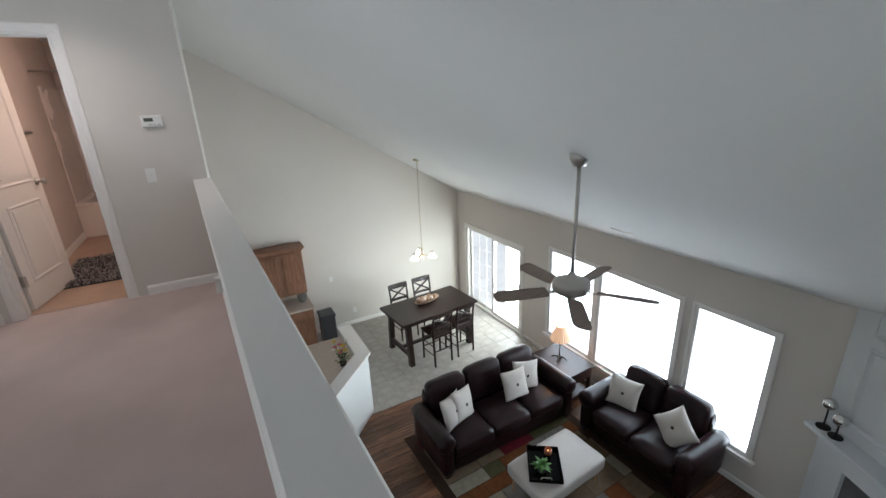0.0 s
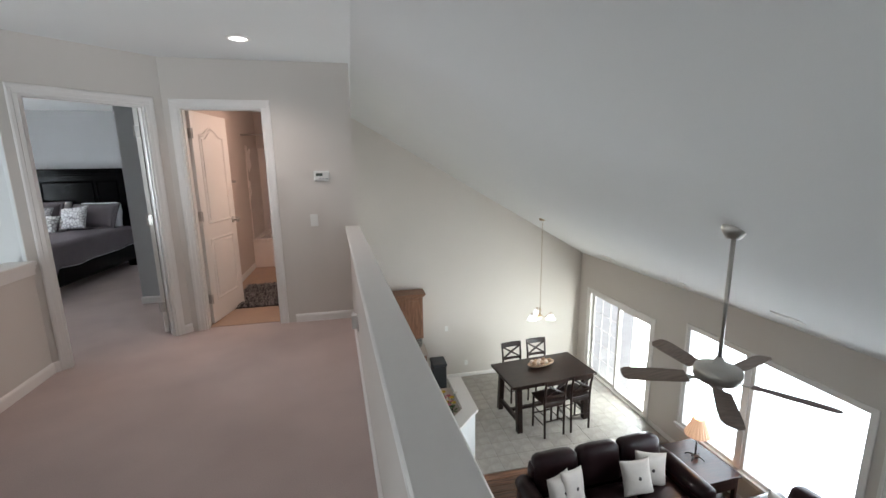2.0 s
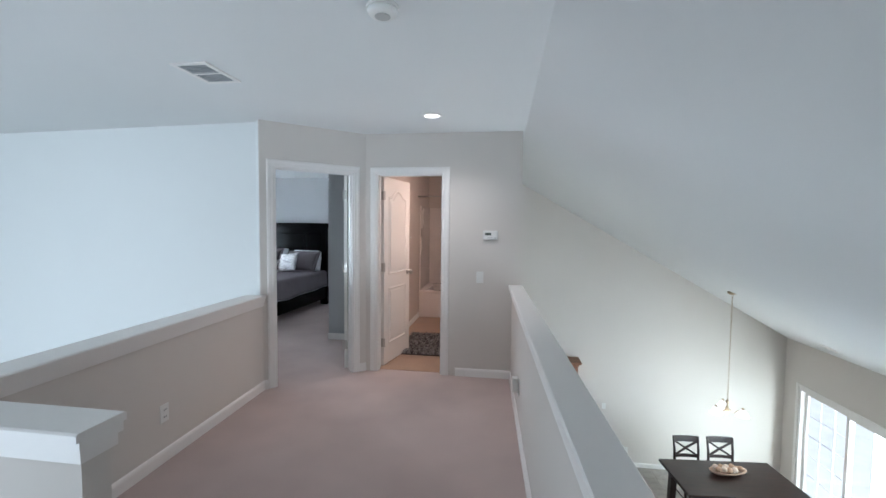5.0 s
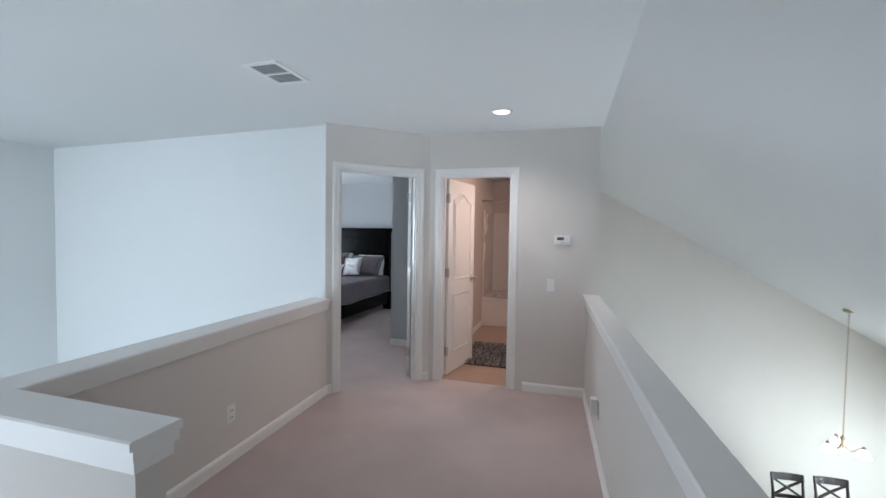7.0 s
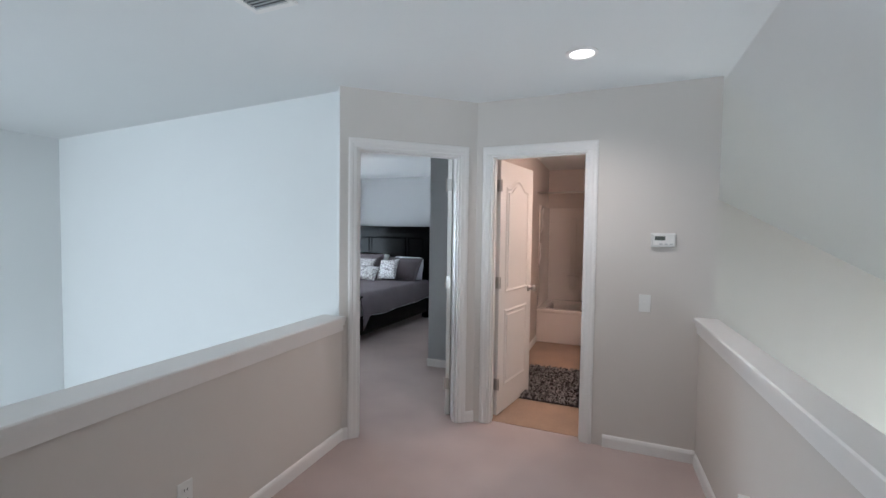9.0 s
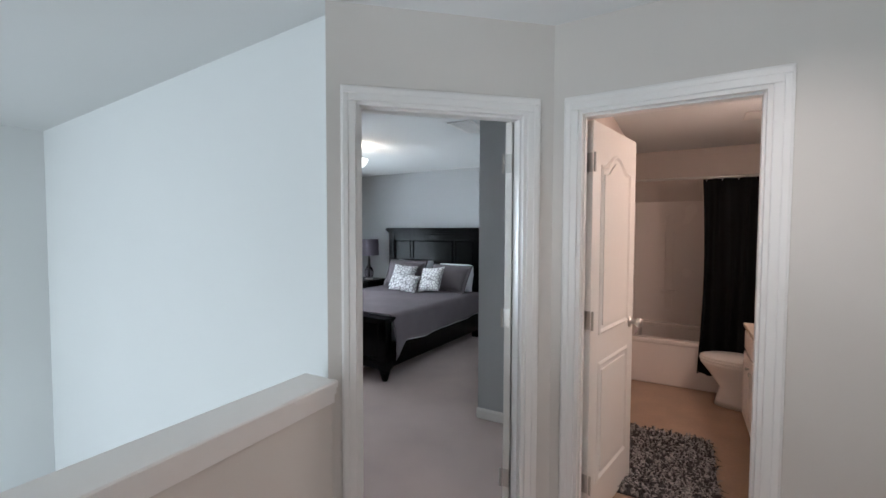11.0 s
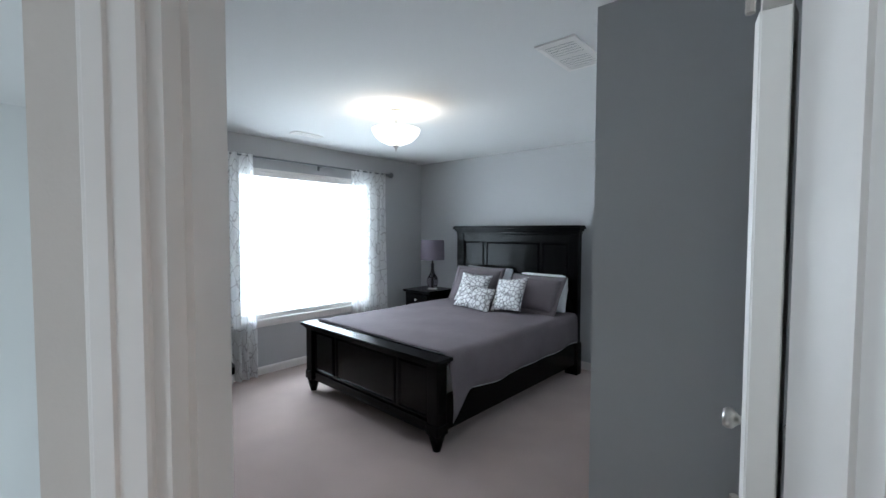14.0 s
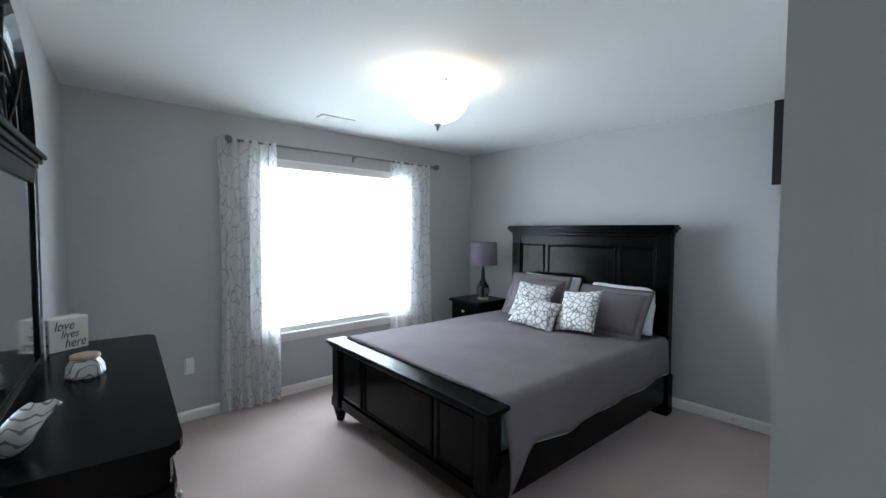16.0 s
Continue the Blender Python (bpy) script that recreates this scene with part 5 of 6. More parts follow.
part("body", lathe([(0.006, b0 + 0.02), (0.012, b0), (0.03, b0 - 0.03), (0.014, b0 - 0.06), (0.020, b0 - 0.10), (0.034, b0 - 0.14), (0.016, b0 - 0.18), (0.006, b0 - 0.22), (0, b0 - 0.225)], 16), BRASS, cdl, smooth=True)
LITGLASS = mat("lit_white_glass", (0.9, 0.9, 0.9), 0.35, glow=(0.95, 0.98, 1.0, 1.3))
for k in range(3):
    a = radians(200 + 120 * k)
    u = Vector((math.cos(a), math.sin(a), 0))
    part("arm", tube([Vector((0, 0, b0 - 0.12)) + u * 0.02, Vector((0, 0, b0 - 0.17)) + u * 0.08, Vector((0, 0, b0 - 0.10)) + u * 0.16, Vector((0, 0, b0 - 0.07)) + u * 0.20], 0.007, 8), BRASS, cdl, smooth=True)
    s = part("shade", lathe([(0.02, 0), (0.035, -0.012), (0.06, -0.05), (0.085, -0.10), (0.080, -0.10), (0.055, -0.05), (0.02, -0.012)], 20, m=Matrix.Translation(Vector((0, 0, b0 - 0.085)) + u * 0.20)), LITGLASS, cdl, "glowing white bell shade", smooth=True)
    part("cap", lathe([(0, 0.03), (0.014, 0.028), (0.024, 0.0), (0, -0.004)], 12, m=Matrix.Translation(Vector((0, 0, b0 - 0.085)) + u * 0.20)), BRASS, cdl)
bulb("chandelier_bulb", (3.83, 7.0, cz + b0 - 0.22), 10, (1.0, 0.88, 0.72), 0.12)

# ---- kitchen side ----
OAK = wood("honey_oak", (0.17, 0.075, 0.04), (0.30, 0.15, 0.085), 0.45, stretch=(14, 14, 1.5), scale=3)


def oak_door(parent, x0, x1, z0, z1, y):
    d = part("door", box(x0, x1, y - 0.02, y, z0, z1, 0.004), OAK, parent)
    m = Matrix(((1, 0, 0, 0), (0, 0, -1, y - 0.02), (0, 1, 0, 0), (0, 0, 0, 1)))
    i = 0.055
    part("raised_panel", prism([(x0 + i, z0 + i), (x1 - i, z0 + i), (x1 - i, z1 - i), (x0 + i, z1 - i)], 0, 0.006, m), OAK, d)
    part("panel_moulding", ring([(x0 + 0.04, z0 + 0.04), (x1 - 0.04, z0 + 0.04), (x1 - 0.04, z1 - 0.04), (x0 + 0.04, z1 - 0.04)], [(x0 + i, z0 + i), (x1 - i, z0 + i), (x1 - i, z1 - i), (x0 + i, z1 - i)], 0, 0.008, m), OAK, d)


uc = thing("wall_cabinet", (1.43, YD - 0.17, LOW + 1.12), "honey oak wall cabinet with crown moulding", "cabinet")
part("body", box(-0.42, 0.42, -0.15, 0.168, 0.0, 0.90, 0.003), OAK, uc)
for x0, x1 in ((-0.415, -0.005), (0.005, 0.415)):
    oak_door(uc, x0, x1, 0.01, 0.86, -0.15)
for o, z0, z1 in ((0.012, 0.88, 0.91), (0.035, 0.91, 0.935), (0.055, 0.935, 0.96)):
    part("crown", box(-0.42 - o, 0.42 + o, -0.17 - o, 0.168, z0, z1, 0.006), OAK, uc)
bc = thing("base_cabinet", (1.42, YD - 0.31, LOW), "honey oak base cabinet against the wall", "cabinet")
part("body", box(-0.44, 0.44, -0.29, 0.305, 0.1, 0.88, 0.003), OAK, bc)
part("toe_kick", box(-0.44, 0.44, -0.22, 0.305, 0.0, 0.1), DARK, bc)
for x0, x1 in ((-0.43, -0.005), (0.005, 0.43)):
    oak_door(bc, x0, x1, 0.12, 0.68, -0.29)
    part("drawer", box(x0, x1, -0.31, -0.29, 0.70, 0.86, 0.004), OAK, bc)
LAM = mat("beige_laminate", (0.55, 0.46, 0.39), 0.4, var=0.12, scale=20, bump_scale=200)
single("kitchen_worktop", boxes((0.96, 1.88, YD - 0.64, YD - 0.001, LOW + 0.88, LOW + 0.92), (0.96, 1.88, YD - 0.025, YD - 0.001, LOW + 0.92, LOW + 1.02), bevel=0.004), LAM, "beige laminate kitchen worktop with backsplash", "worktop")
ck = thing("cookie_jar", (1.74, YD - 0.25, LOW + 0.92), "dark patterned ceramic jar on the worktop", "jar")
part("jar", lathe([(0, 0), (0.07, 0), (0.095, 0.06), (0.10, 0.13), (0.08, 0.19), (0.055, 0.21), (0, 0.21)], 20), pattern_mat("dark_glaze", (0.06, 0.055, 0.05), (0.35, 0.33, 0.29), 14, 0.12, "rings", rough=0.3), ck, smooth=True)
part("lid", lathe([(0.058, 0.21), (0.06, 0.225), (0.03, 0.245), (0.014, 0.25), (0.018, 0.27), (0, 0.28)], 18), MATS["dark_glaze"], ck, smooth=True)
tc = thing("trash_can", (2.12, 8.05, LOW), "dark grey tapered trash can beside the cabinet", "trash can")
part("bin", prism([(-0.13, -0.17), (0.13, -0.17), (0.13, 0.17), (-0.13, 0.17)], 0, 0.60), mat("grey_bin", (0.05, 0.055, 0.06), 0.45, bump=0.05), tc)
part("lid", box(-0.15, 0.15, -0.19, 0.19, 0.60, 0.66, 0.02, 3), mat("grey_bin", (0.05, 0.055, 0.06), 0.45), tc)
# breakfast bar: low wall with an angled raised ledge
BARO = [(1.98, 6.55), (2.20, 6.55), (2.20, 5.545), (1.10, 4.42), (0.98, 4.56), (1.98, 5.62)]
structure("wall_bar", prism([(2.02, 6.52), (2.16, 6.52), (2.16, 5.56), (1.12, 4.50), (1.02, 4.60), (2.02, 5.62)], LOW - 0.05, LOW + 1.03), OFFWHITE, "white angled half wall of the breakfast bar")
structure("bar_cap", prism(BARO, LOW + 1.03, LOW + 1.07), TRIM, "white cap on the breakfast bar")
baseboard((2.16, 6.52), (2.16, 5.56), z=LOW)
baseboard((2.16, 5.56), (1.12, 4.50), z=LOW)
single("kitchen_counter", prism([(1.2, 6.5), (2.01, 6.5), (2.01, 5.65), (1.02, 4.66), (0.6, 5.1), (1.2, 5.75)], LOW + 0.88, LOW + 0.92), LAM, "beige laminate counter behind the breakfast bar", "worktop")
pn = thing("peninsula_cabinet", (1.6, 6.0, LOW), "honey oak cabinet under the beige counter", "cabinet")
part("body", prism([(-0.34, 0.48), (0.40, 0.48), (0.40, -0.30), (-0.34, -0.30)], 0, 0.88), OAK, pn)
fv = thing("flower_vase", (1.80, 5.62, LOW + 0.92), "yellow and pink flowers in a glass vase", "flowers")
part("vase", lathe([(0, 0), (0.045, 0), (0.05, 0.08), (0.04, 0.16), (0.055, 0.20), (0.048, 0.20), (0.035, 0.16), (0.042, 0.02), (0, 0.02)], 18), GLASS, fv, smooth=True)
rf = random.Random(6)
for k in range(14):
    a, r, h = rf.uniform(0, 6.28), rf.uniform(0.02, 0.13), rf.uniform(0.24, 0.40)
    p = Vector((r * math.cos(a), r * math.sin(a), h))
    st = part("stem", tube([(0, 0, 0.03), p * 0.6 + Vector((0, 0, 0.05)), p], 0.003, 5), mat("stem_green", (0.06, 0.13, 0.03), 0.7), fv)
    bm = bmesh.new()
    for q in range(8):
        b = 2 * math.pi * q / 8
        d = Vector((math.cos(b), math.sin(b), 0.35)) * 0.042
        w = Vector((-math.sin(b), math.cos(b), 0)) * 0.014
        bm.faces.new([bm.verts.new(p + s) for s in (Vector((0, 0, 0)), d * 0.6 + w, d, d * 0.6 - w)])
    part("blossom", bm, mat(*(("yellow_petal", (0.62, 0.42, 0.04)), ("pink_petal", (0.50, 0.13, 0.16)), ("white_petal", (0.7, 0.66, 0.6)))[k % 3], 0.7), fv)
for k in range(12):
    a = rf.uniform(0, 6.28)
    p = Vector((0.10 * math.cos(a), 0.10 * math.sin(a), rf.uniform(0.18, 0.30)))
    d, w = Vector((math.cos(a), math.sin(a), 0.2)) * 0.07, Vector((-math.sin(a), math.cos(a), 0)) * 0.018
    bm = bmesh.new()
    bm.faces.new([bm.verts.new(p * 0.6 + s) for s in (Vector((0, 0, 0)), d * 0.5 + w, d, d * 0.5 - w)])
    part("leaf", bm, MATS["stem_green"], fv)
outlet(FACE_S(2.83, YD, LOW + 0.32))
wall_box_plate("light_switch", FACE_S(2.40, YD, LOW + 1.15), 0.07, 0.115, "white light switch on the cream dining wall", "switch", [("toggle", (-0.005, 0.005, 0.006, 0.018, -0.004, 0.014), PLASTIC)])

# ---- living room ----
LEATHER = mat("dark_brown_leather", (0.014, 0.0048, 0.0060), 0.33, var=0.3, scale=5, bump=0.25, bump_scale=110, spec=0.28)


def sofa(name, place, rz, seats, seat_w, label):
    """A leather sofa facing local -y."""
    sf = thing(name, place, label, "sofa", rz=rz)
    w = seats * seat_w / 2
    part("base", puff(-w - 0.03, w + 0.03, -0.40, 0.40, 0.06, 0.29, 0.03, 0.0), LEATHER, sf, smooth=True)
    for k in range(seats):
        x = -w + seat_w * k
        part("seat_cushion", puff(x + 0.004, x + seat_w - 0.004, -0.45, 0.18, 0.28, 0.46, 0.06, 0.03), LEATHER, sf, smooth=True)
        bm = puff(x + 0.006, x + seat_w - 0.006, -0.11, 0.11, 0.0, 0.50, 0.085, 0.02)
        bm.transform(Matrix.Translation((0, 0.26, 0.42)) @ Matrix.Rotation(radians(-12), 4, "X"))
        part("back_cushion", bm, LEATHER, sf, smooth=True)
    part("back_frame", puff(-w - 0.02, w + 0.02, 0.28, 0.46, 0.08, 0.80, 0.05, 0.0), LEATHER, sf, smooth=True)
    for s in (-1, 1):
        cx = s * (w + 0.10)
        part("arm", puff(cx - 0.085, cx + 0.085, -0.44, 0.42, 0.06, 0.56, 0.05, 0.0), LEATHER, sf, smooth=True)
        bm = lathe([(0, 0), (0.08, 0), (0.115, 0.03), (0.118, 0.10), (0.115, 0.70), (0.10, 0.84), (0, 0.86)], 18, m=Matrix.Translation((cx + s * 0.012, -0.46, 0.55)) @ Matrix.Rotation(radians(-90), 4, "X"))
        part("arm_roll", bm, LEATHER, sf, smooth=True)
        for y in (-0.36, 0.36):
            part("foot", box(cx - 0.035, cx + 0.035, y - 0.035, y + 0.035, 0, 0.07, 0.006), ESPRESSO, sf)
    return sf


sofa("sofa", (3.56, 4.27, LOW + 0.012), 1.5, 3, 0.62, "dark brown leather three seat sofa with rolled arms")
sofa("loveseat", (5.04, 2.89, LOW + 0.012), -87, 2, 0.58, "dark brown leather loveseat below the windows")
WOOL = mat("cream_wool", (0.52, 0.48, 0.44), 0.95, var=0.06, scale=8, bump=0.5, bump_scale=180, spec=0.1)
BUTTON = mat("dark_button", (0.03, 0.022, 0.02), 0.4)
for x, y, z, lean, turn, rl in ((2.84, 4.23, 0.66, 22, 30, 8), (3.02, 4.27, 0.66, 20, 28, 14), (3.88, 4.23, 0.67, 24, 0, 2), (4.14, 4.31, 0.68, 20, -8, 8),
                                (5.04, 3.30, 0.66, 24, -72, 2), (4.99, 2.52, 0.68, 26, -92, 40)):
    pillow("throw_pillow", (x, y, LOW + z), 0.43, 0.43, 0.15, lean, turn, rl, WOOL, "cream wool throw pillow with a dark button", "cream sofa pillows", button=BUTTON, pinch=0.08)

# area rug of rectangular colour blocks
rug = thing("area_rug", (3.55, 3.0, LOW), "dark bordered rug with coloured rectangular blocks", "rug", rz=1.5)
RX, RY = 1.18, 1.80
part("pile", box(-RX, RX, -RY, RY, 0.0, 0.010, 0.003), mat("rug_brown", (0.045, 0.027, 0.02), 0.95, var=0.25, scale=12, bump=0.6, bump_scale=200, spec=0.05), rug)
RUGC = [("rug_tan", (0.25, 0.18, 0.12)), ("rug_olive", (0.12, 0.11, 0.055)), ("rug_red", (0.16, 0.02, 0.03)), ("rug_cream", (0.38, 0.33, 0.25)), ("rug_rust", (0.20, 0.075, 0.03)), ("rug_grey", (0.24, 0.22, 0.19))]
rr = random.Random(9)
y = -RY + 0.13
while y < RY - 0.2:
    dy = rr.choice((0.20, 0.28, 0.34))
    dy = min(dy, RY - 0.13 - y)
    x = -RX + 0.13
    while x < RX - 0.2:
        dx = min(rr.choice((0.26, 0.38, 0.52)), RX - 0.13 - x)
        nm, col = rr.choice(RUGC)
        part("block", box(x + 0.004, x + dx - 0.004, y + 0.004, y + dy - 0.004, 0.0095, 0.0125), mat(nm, tuple(0.6 * q for q in col), 0.95, var=0.25, scale=14, bump=0.6, bump_scale=200, spec=0.05), rug)
        x += dx
    y += dy

ot = thing("ottoman", (3.60, 3.07, LOW + 0.0125), "cream tufted ottoman with wooden legs", "ottoman", rz=4)
part("cushion", puff(-0.52, 0.52, -0.32, 0.32, 0.24, 0.43, 0.05, 0.02), mat("cream_upholstery", (0.50, 0.465, 0.435), 0.85, var=0.05, scale=6, bump=0.3, bump_scale=160), ot, smooth=True)
for sx in (-1, 1):
    for sy in (-1, 1):
        part("leg", tube([(sx * 0.45, sy * 0.26, 0), (sx * 0.43, sy * 0.245, 0.26)], [0.016, 0.026], 10), wood("leg_oak", (0.25, 0.14, 0.07), (0.36, 0.22, 0.12)), ot)
for x in (-0.26, 0.0, 0.26):
    for yy in (-0.12, 0.12):
        part("tuft_button", lathe([(0, 0), (0.012, 0), (0.009, 0.006), (0, 0.007)], 10, m=Matrix.Translation((x, yy, 0.445))), MATS["cream_upholstery"], ot)
tr2 = thing("serving_tray", (3.40, 3.07, LOW + 0.462), "black wooden serving tray on the ottoman", "tray", rz=54)
part("floor", box(-0.24, 0.24, -0.18, 0.18, 0, 0.012), BLACK, tr2)
part("rim", boxes((-0.25, 0.25, -0.19, -0.178, 0, 0.05), (-0.25, 0.25, 0.178, 0.19, 0, 0.05), (-0.25, -0.238, -0.178, 0.178, 0, 0.05), (0.238, 0.25, -0.178, 0.178, 0, 0.05), bevel=0.002), BLACK, tr2)
for s in (-1, 1):
    part("handle", tube([(s * 0.244, -0.06, 0.05), (s * 0.244, -0.05, 0.075), (s * 0.244, 0.05, 0.075), (s * 0.244, 0.06, 0.05)], 0.006, 6), NICKEL, tr2)
pl = thing("potted_plant", (3.32, 3.02, LOW + 0.474), "small green leafy plant on the tray", "plant")
part("pot", lathe([(0, 0), (0.045, 0), (0.06, 0.08), (0.055, 0.08), (0.04, 0.01), (0, 0.01)], 16), mat("dark_pot", (0.03, 0.03, 0.03), 0.5), pl)
GREEN = mat("plant_green", (0.07, 0.19, 0.035), 0.5, var=0.3, scale=20)
for k in range(34):
    a, e, l = rf.uniform(0, 6.28), rf.uniform(0.1, 1.2), rf.uniform(0.09, 0.15)
    d = Vector((math.cos(a) * math.cos(e), math.sin(a) * math.cos(e), math.sin(e)))
    w = Vector((-math.sin(a), math.cos(a), 0)) * 0.022
    o = Vector((0, 0, 0.07))
    bm = bmesh.new()
    vs = [bm.verts.new(p) for p in (o, o + d * l * 0.5 + w, o + d * l - Vector((0, 0, 0.03)), o + d * l * 0.5 - w, o + d * l * 0.5 + Vector((0, 0, 0.008)))]
    for i in range(4):
        bm.faces.new((vs[i], vs[(i + 1) % 4], vs[4]))
    part("leaf", bm, GREEN, pl)
cd = thing("candle_holder", (3.54, 3.16, LOW + 0.474), "copper glass candle holder with a lit candle", "candle")
part("glass", lathe([(0, 0), (0.03, 0), (0.048, 0.03), (0.05, 0.06), (0.036, 0.09), (0.033, 0.088), (0.046, 0.06), (0.044, 0.03), (0, 0.008)], 18), mat("copper_glass", (0.45, 0.18, 0.10), 0.2, 0.6), cd, smooth=True)
part("flame", lathe([(0, 0.035), (0.006, 0.045), (0.004, 0.06), (0, 0.07)], 8), mat("flame", (1, 0.5, 0.2), 0.5, glow=(1, 0.45, 0.15, 6.0)), cd)

et = thing("end_table", (4.97, 4.40, LOW), "dark espresso end table between the sofas", "end table", rz=3)
part("top", box(-0.28, 0.28, -0.40, 0.40, 0.56, 0.60, 0.006), ESPRESSO, et)
part("body", box(-0.25, 0.25, -0.36, 0.36, 0.38, 0.56, 0.004), ESPRESSO, et)
part("shelf", box(-0.25, 0.25, -0.36, 0.36, 0.12, 0.15, 0.004), ESPRESSO, et)
for sx in (-1, 1):
    for sy in (-1, 1):
        part("leg", box(sx * 0.235 - 0.025, sx * 0.235 + 0.025, sy * 0.345 - 0.025, sy * 0.345 + 0.025, 0, 0.56, 0.004), ESPRESSO, et)
part("drawer", box(-0.22, 0.22, -0.376, -0.36, 0.41, 0.54, 0.003), ESPRESSO, et)
IRON = mat("dark_iron", (0.02, 0.018, 0.017), 0.5, 0.5)
tl = thing("table_lamp", (4.94, 4.44, LOW + 0.60), "dark iron lamp with glowing pleated cream shade", "lamp")
part("base", lathe([(0, 0.035), (0.05, 0.03), (0.05, 0.045), (0.015, 0.06), (0, 0.06)], 16), IRON, tl)
for k in range(4):
    a = k * math.pi / 2 + 0.5
    part("scroll_foot", tube([(0.03 * math.cos(a), 0.03 * math.sin(a), 0.05), (0.09 * math.cos(a), 0.09 * math.sin(a), 0.035), (0.12 * math.cos(a), 0.12 * math.sin(a), 0.006)], [0.012, 0.011, 0.008], 6), IRON, tl)
part("stem", lathe([(0.010, 0.05), (0.013, 0.15), (0.009, 0.2), (0.010, 0.42), (0, 0.42)], 10), IRON, tl)
bm = bmesh.new()
rows = []
for j, (r0, z) in enumerate(((0.155, 0.36), (0.125, 0.44), (0.095, 0.52), (0.072, 0.60))):
    rows.append([bm.verts.new((r0 * (1 + 0.03 * (-1) ** k) * math.cos(2 * math.pi * k / 48), r0 * (1 + 0.03 * (-1) ** k) * math.sin(2 * math.pi * k / 48), z)) for k in range(48)])
for a, b in zip(rows, rows[1:]):
    for k in range(48):
        bm.faces.new((a[k], a[(k + 1) % 48], b[(k + 1) % 48], b[k]))
s = part("shade", bm, mat("lit_cream_shade", (0.72, 0.50, 0.36), 0.9, glow=(1.0, 0.55, 0.30, 0.55)), tl, "glowing pleated cream shade")
bulb("lamp_bulb", (4.94, 4.44, LOW + 0.60 + 0.47), 5, (1.0, 0.62, 0.34), 0.04)

# ceiling fan
fx, fy = 2.985, 2.445
fz = CEIL + SLOPE * (fx - 0.62)
fan = thing("ceiling_fan", (fx, fy, fz), "brushed nickel ceiling fan with five brown blades", "ceiling fan")
part("canopy", lathe([(0, 0.06), (0.075, 0.05), (0.075, 0.0), (0.06, -0.03), (0.045, -0.055), (0, -0.06)], 24), NICKEL, fan, smooth=True)
part("downrod", tube([(0, 0, -0.05), (0, 0, -0.93)], 0.014, 12), NICKEL, fan, smooth=True)
part("motor", lathe([(0.02, -0.88), (0.04, -0.93), (0.10, -0.945), (0.145, -0.965), (0.15, -0.985), (0.15, -1.03), (0.13, -1.05), (0.06, -1.06), (0, -1.06)], 30), NICKEL, fan, smooth=True)
part("switch_housing", lathe([(0.055, -1.05), (0.06, -1.07), (0.05, -1.10), (0.03, -1.115), (0, -1.12)], 20), NICKEL, fan, smooth=True)
BLADE = wood("walnut_blade", (0.20, 0.145, 0.12), (0.30, 0.23, 0.19), 0.5, stretch=(2, 20, 20))
for k, deg in enumerate((160.0, 88.0, 16.0, -56.0, -128.0)):
    out = [(0.20, -0.055), (0.30, -0.062), (0.52, -0.068), (0.60, -0.064), (0.635, -0.04), (0.64, 0.0), (0.635, 0.04), (0.60, 0.064), (0.52, 0.068), (0.30, 0.062), (0.20, 0.055)]
    m = Matrix.Translation((0, 0, -1.035)) @ Matrix.Rotation(radians(deg), 4, "Z") @ Matrix.Rotation(radians(-13), 4, "X")
    b = part("blade", prism(out, -0.004, 0.004, m), BLADE, fan)
    part("blade_iron", prism([(0.10, -0.02), (0.16, -0.012), (0.22, -0.03), (0.27, -0.012), (0.27, 0.012), (0.22, 0.03), (0.16, 0.012), (0.10, 0.02)], -0.012, -0.004, m), NICKEL, b)
for x, y in ((5.04, 3.58), (5.13, 6.95), (5.16, 5.16)):
    z = CEIL + SLOPE * (x - 0.62)
    ceiling_vent((x, y, z), 0.12 if y != 5.16 else 0.07, 0.32 if y == 3.58 else 0.22 if y > 6 else 0.07, "small white register on the sloped ceiling", 6, panes=1, tilt=30.27, group="sloped ceiling registers")

# corner fireplace with paneled overmantel
FPW = mat("fireplace_white", (0.66, 0.68, 0.70), 0.45, var=0.02, bump=0.02)
P0, P1 = Vector((XW, 1.41, 0)), Vector((4.74, -0.12, 0))
fd = (P1 - P0).normalized()
frot = math.degrees(math.atan2(fd.y, fd.x))
fp = thing("fireplace", (P0.x, P0.y, LOW), "white corner fireplace with paneled overmantel", "fireplace", rz=frot)
FL = (P1 - P0).length
FM = pose(P0.x, P0.y, LOW, 0, 0, frot)
bm = prism([(0, 0.0), (FL, 0.0), (FL, 0.5), (0.25, 0.5)], 0, 3.9)
for v in bm.verts:
    if v.co.z > 1:
        v.co.z = CEIL + SLOPE * ((FM @ v.co).x - 0.62) - LOW + 0.06
part("chimney_breast", bm, FPW, fp)
part("mantel_shelf", box(0.0, FL - 0.02, -0.20, -0.001, 1.36, 1.40, 0.006), FPW, fp)
for o, z0, z1 in ((0.16, 1.33, 1.36), (0.12, 1.29, 1.33), (0.08, 1.10, 1.29)):
    part("mantel_moulding", box(0.16 - o * 0.3, FL - 0.1, -o, -0.001, z0, z1, 0.005), FPW, fp)
for x in (0.16, FL - 0.36):
    part("pilaster", box(x, x + 0.20, -0.07, -0.001, 0, 1.10, 0.006), FPW, fp)
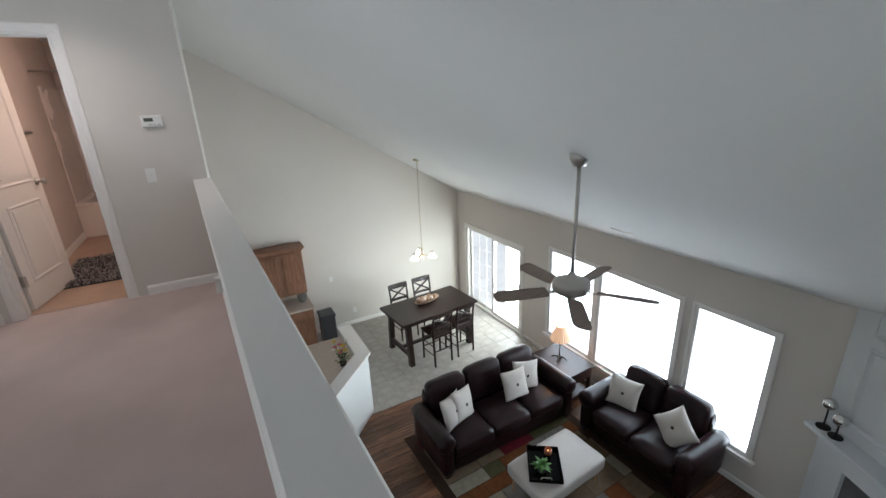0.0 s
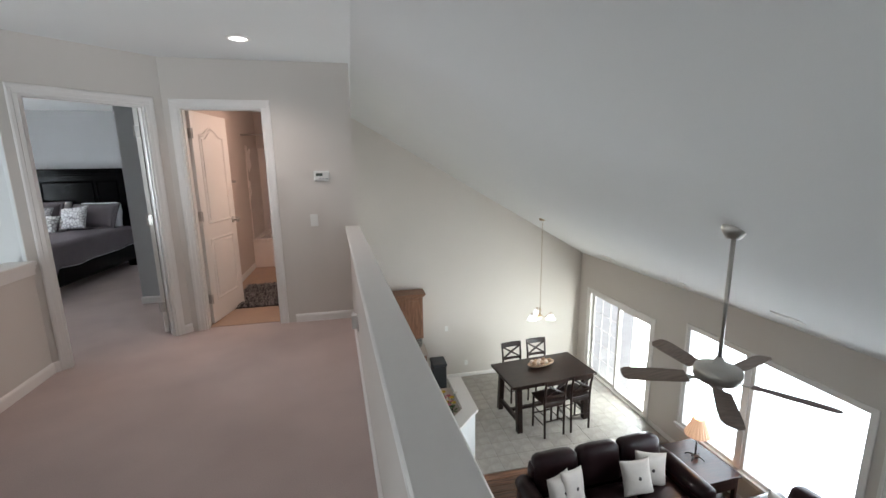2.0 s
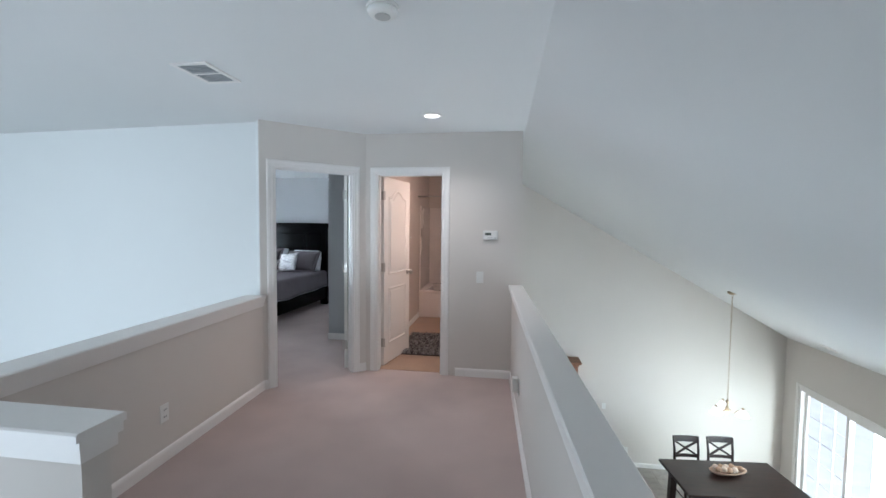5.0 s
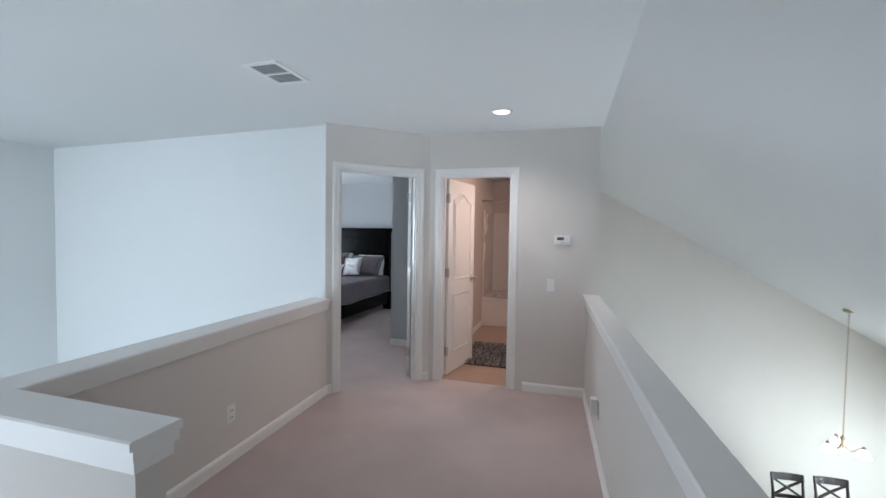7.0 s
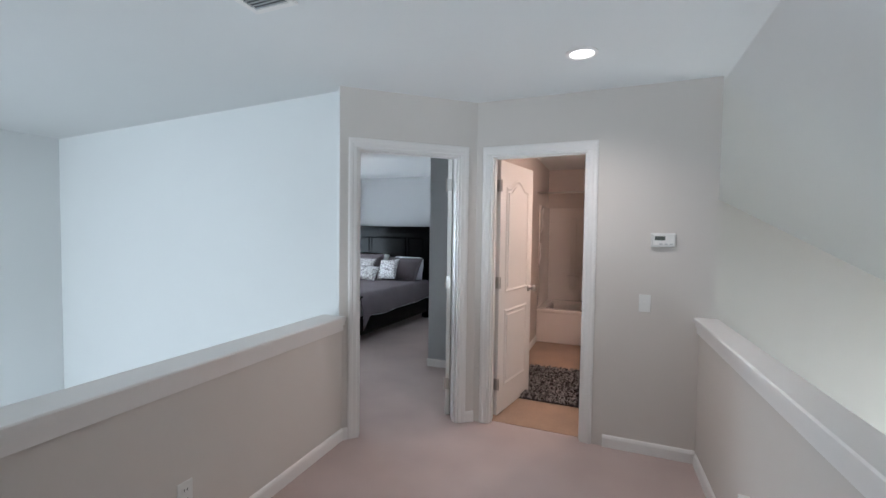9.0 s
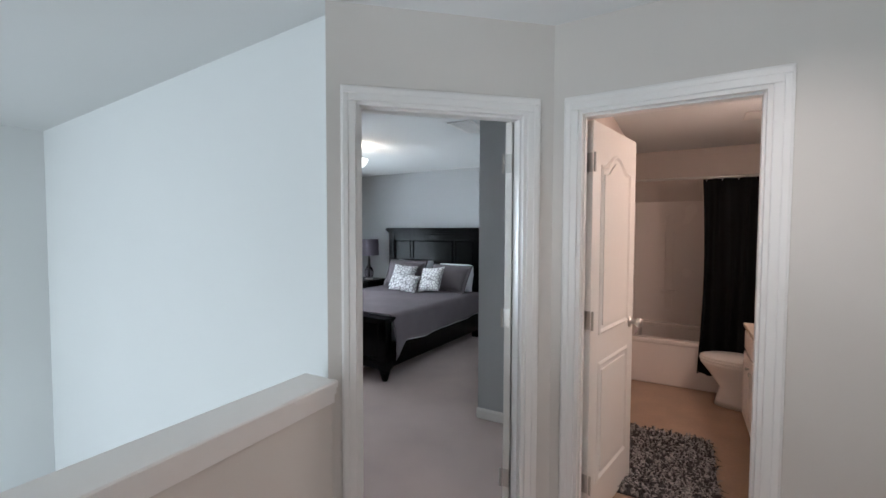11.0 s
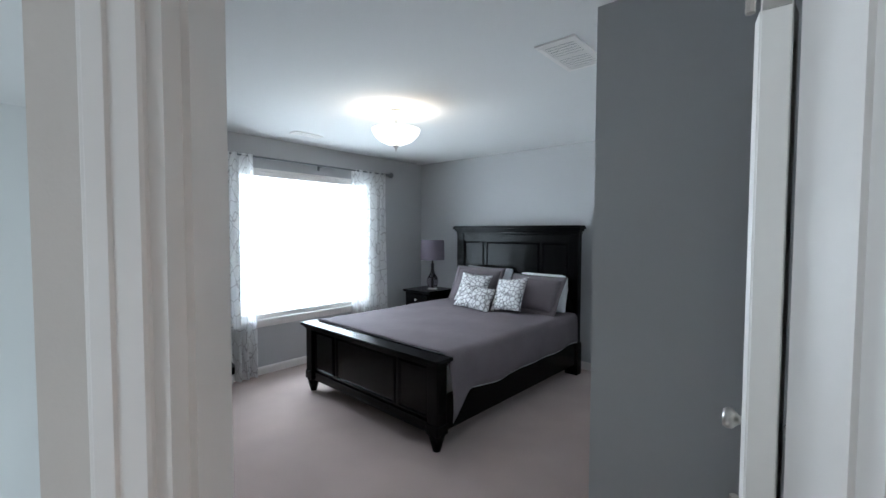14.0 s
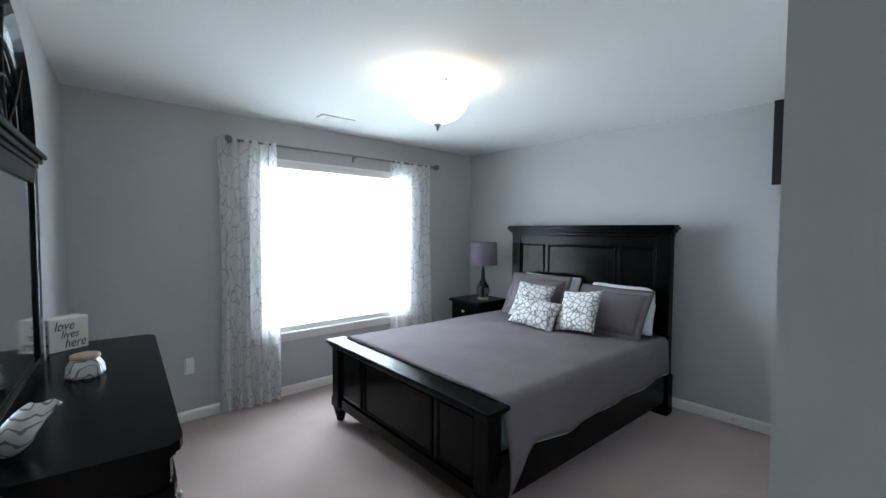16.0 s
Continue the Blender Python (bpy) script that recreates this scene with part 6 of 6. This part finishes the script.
part("surround_stone", boxes((0.36, 0.50, -0.03, -0.002, 0, 1.10), (FL - 0.50, FL - 0.36, -0.03, -0.002, 0, 1.10), (0.50, FL - 0.50, -0.03, -0.002, 0.86, 1.10)), mat("grey_stone", (0.14, 0.14, 0.145), 0.35, var=0.15, scale=8), fp)
# Flat dark sheet painted as the shaded opening; no recess is modelled.
part("firebox", box(0.50, FL - 0.50, -0.012, -0.003, 0, 0.86), MATS["void_shade"], fp)
for x0, x1, z0, z1 in ((0.20, FL / 2 - 0.03, 1.52, 2.35), (FL / 2 + 0.03, FL - 0.2, 1.52, 2.35), (0.20, FL / 2 - 0.03, 2.45, 3.0), (FL / 2 + 0.03, FL - 0.2, 2.45, 3.0)):
    m = Matrix(((1, 0, 0, 0), (0, 0, -1, 0), (0, 1, 0, 0), (0, 0, 0, 1)))
    part("overmantel_panel", ring([(x0, z0), (x1, z0), (x1, z1), (x0, z1)], [(x0 + 0.05, z0 + 0.05), (x1 - 0.05, z0 + 0.05), (x1 - 0.05, z1 - 0.05), (x0 + 0.05, z1 - 0.05)], -0.001, 0.025, m), FPW, fp)
FM = pose(P0.x, P0.y, LOW, 0, 0, frot)
CHROME = mat("polished_silver", (0.75, 0.74, 0.72), 0.12, 1.0)
for x, hgt in ((0.10, 0.20), (0.23, 0.12)):
    c = FM @ Vector((x, -0.10, 1.40))
    orb = thing("orb_ornament", c, "silver sphere ornament on a dark stand", "ornament", "mantel orbs")
    part("stand", lathe([(0, 0), (0.06, 0), (0.06, 0.008), (0.012, 0.016), (0.008, 0.03), (0.008, hgt), (0.02, hgt + 0.012), (0, hgt + 0.014)], 18), IRON, orb)
    bm = bmesh.new()
    bmesh.ops.create_uvsphere(bm, u_segments=24, v_segments=14, radius=0.062, matrix=Matrix.Translation((0, 0, hgt + 0.07)))
    part("orb", bm, CHROME, orb, "silver sphere", smooth=True)
pf = thing("picture_frame", FM @ Vector((0.98, -0.09, 1.40)), "black framed picture leaning on the mantel", "picture frame", rz=frot)
m = Matrix.Rotation(radians(-8), 4, "X")
bm = boxes((-0.15, -0.12, -0.01, 0.01, 0, 0.40), (0.12, 0.15, -0.01, 0.01, 0, 0.40), (-0.12, 0.12, -0.01, 0.01, 0, 0.03), (-0.12, 0.12, -0.01, 0.01, 0.37, 0.40))
bm.transform(m)
part("border", bm, BLACK, pf)
bm = box(-0.12, 0.12, 0.0, 0.006, 0.03, 0.37)
bm.transform(m)
part("print", bm, mat("muted_print", (0.35, 0.30, 0.27), 0.6, var=0.4, scale=12), pf)

# ---- planks and tiles, laid last ----
PLANK = wood("striped_hardwood", (0.045, 0.018, 0.010), (0.23, 0.105, 0.055), 0.30, stretch=(1.2, 16, 10), scale=2.2, piece=0.45)
pm = {}
def piece_mesh(name, w, d, h, material):
    key = (name, round(w, 3), round(d, 3))
    if key not in pm:
        bm = box(-w / 2, w / 2, -d / 2, d / 2, 0, h, 0.002, 1)
        me = bpy.data.meshes.new(name)
        bm.to_mesh(me)
        bm.free()
        me.materials.append(material)
        pm[key] = me
    return pm[key]


rp = random.Random(3)
for j in range(38):
    yy = 5.5 - 0.0635 - 0.127 * j
    x = 1.02 - (0.0, 0.6, 0.25, 0.9)[j % 4]
    while x < XW:
        x1 = min(x + 1.25, XW)
        x0 = max(x, 0.6)
        if x1 - x0 > 0.05:
            ob = new("plank", piece_mesh("plank", round(x1 - x0 - 0.002, 3), 0.125, 0.014, PLANK))
            ob.parent = lower_floor
            ob.location = ((x0 + x1) / 2, yy, LOW - 0.014)
        x += 1.25
TILE = mat("beige_floor_tile", (0.35, 0.322, 0.29), 0.30, var=0.26, scale=7, bump=0.06, bump_scale=40, piece=0.03)
for i in range(15):
    for j in range(9):
        ob = new("tile", piece_mesh("tile", 0.328, 0.328, 0.012, TILE))
        ob.parent = dining_floor
        ob.location = (0.64 + 0.165 + 0.33 * i, 5.51 + 0.165 + 0.33 * j, LOW - 0.012)
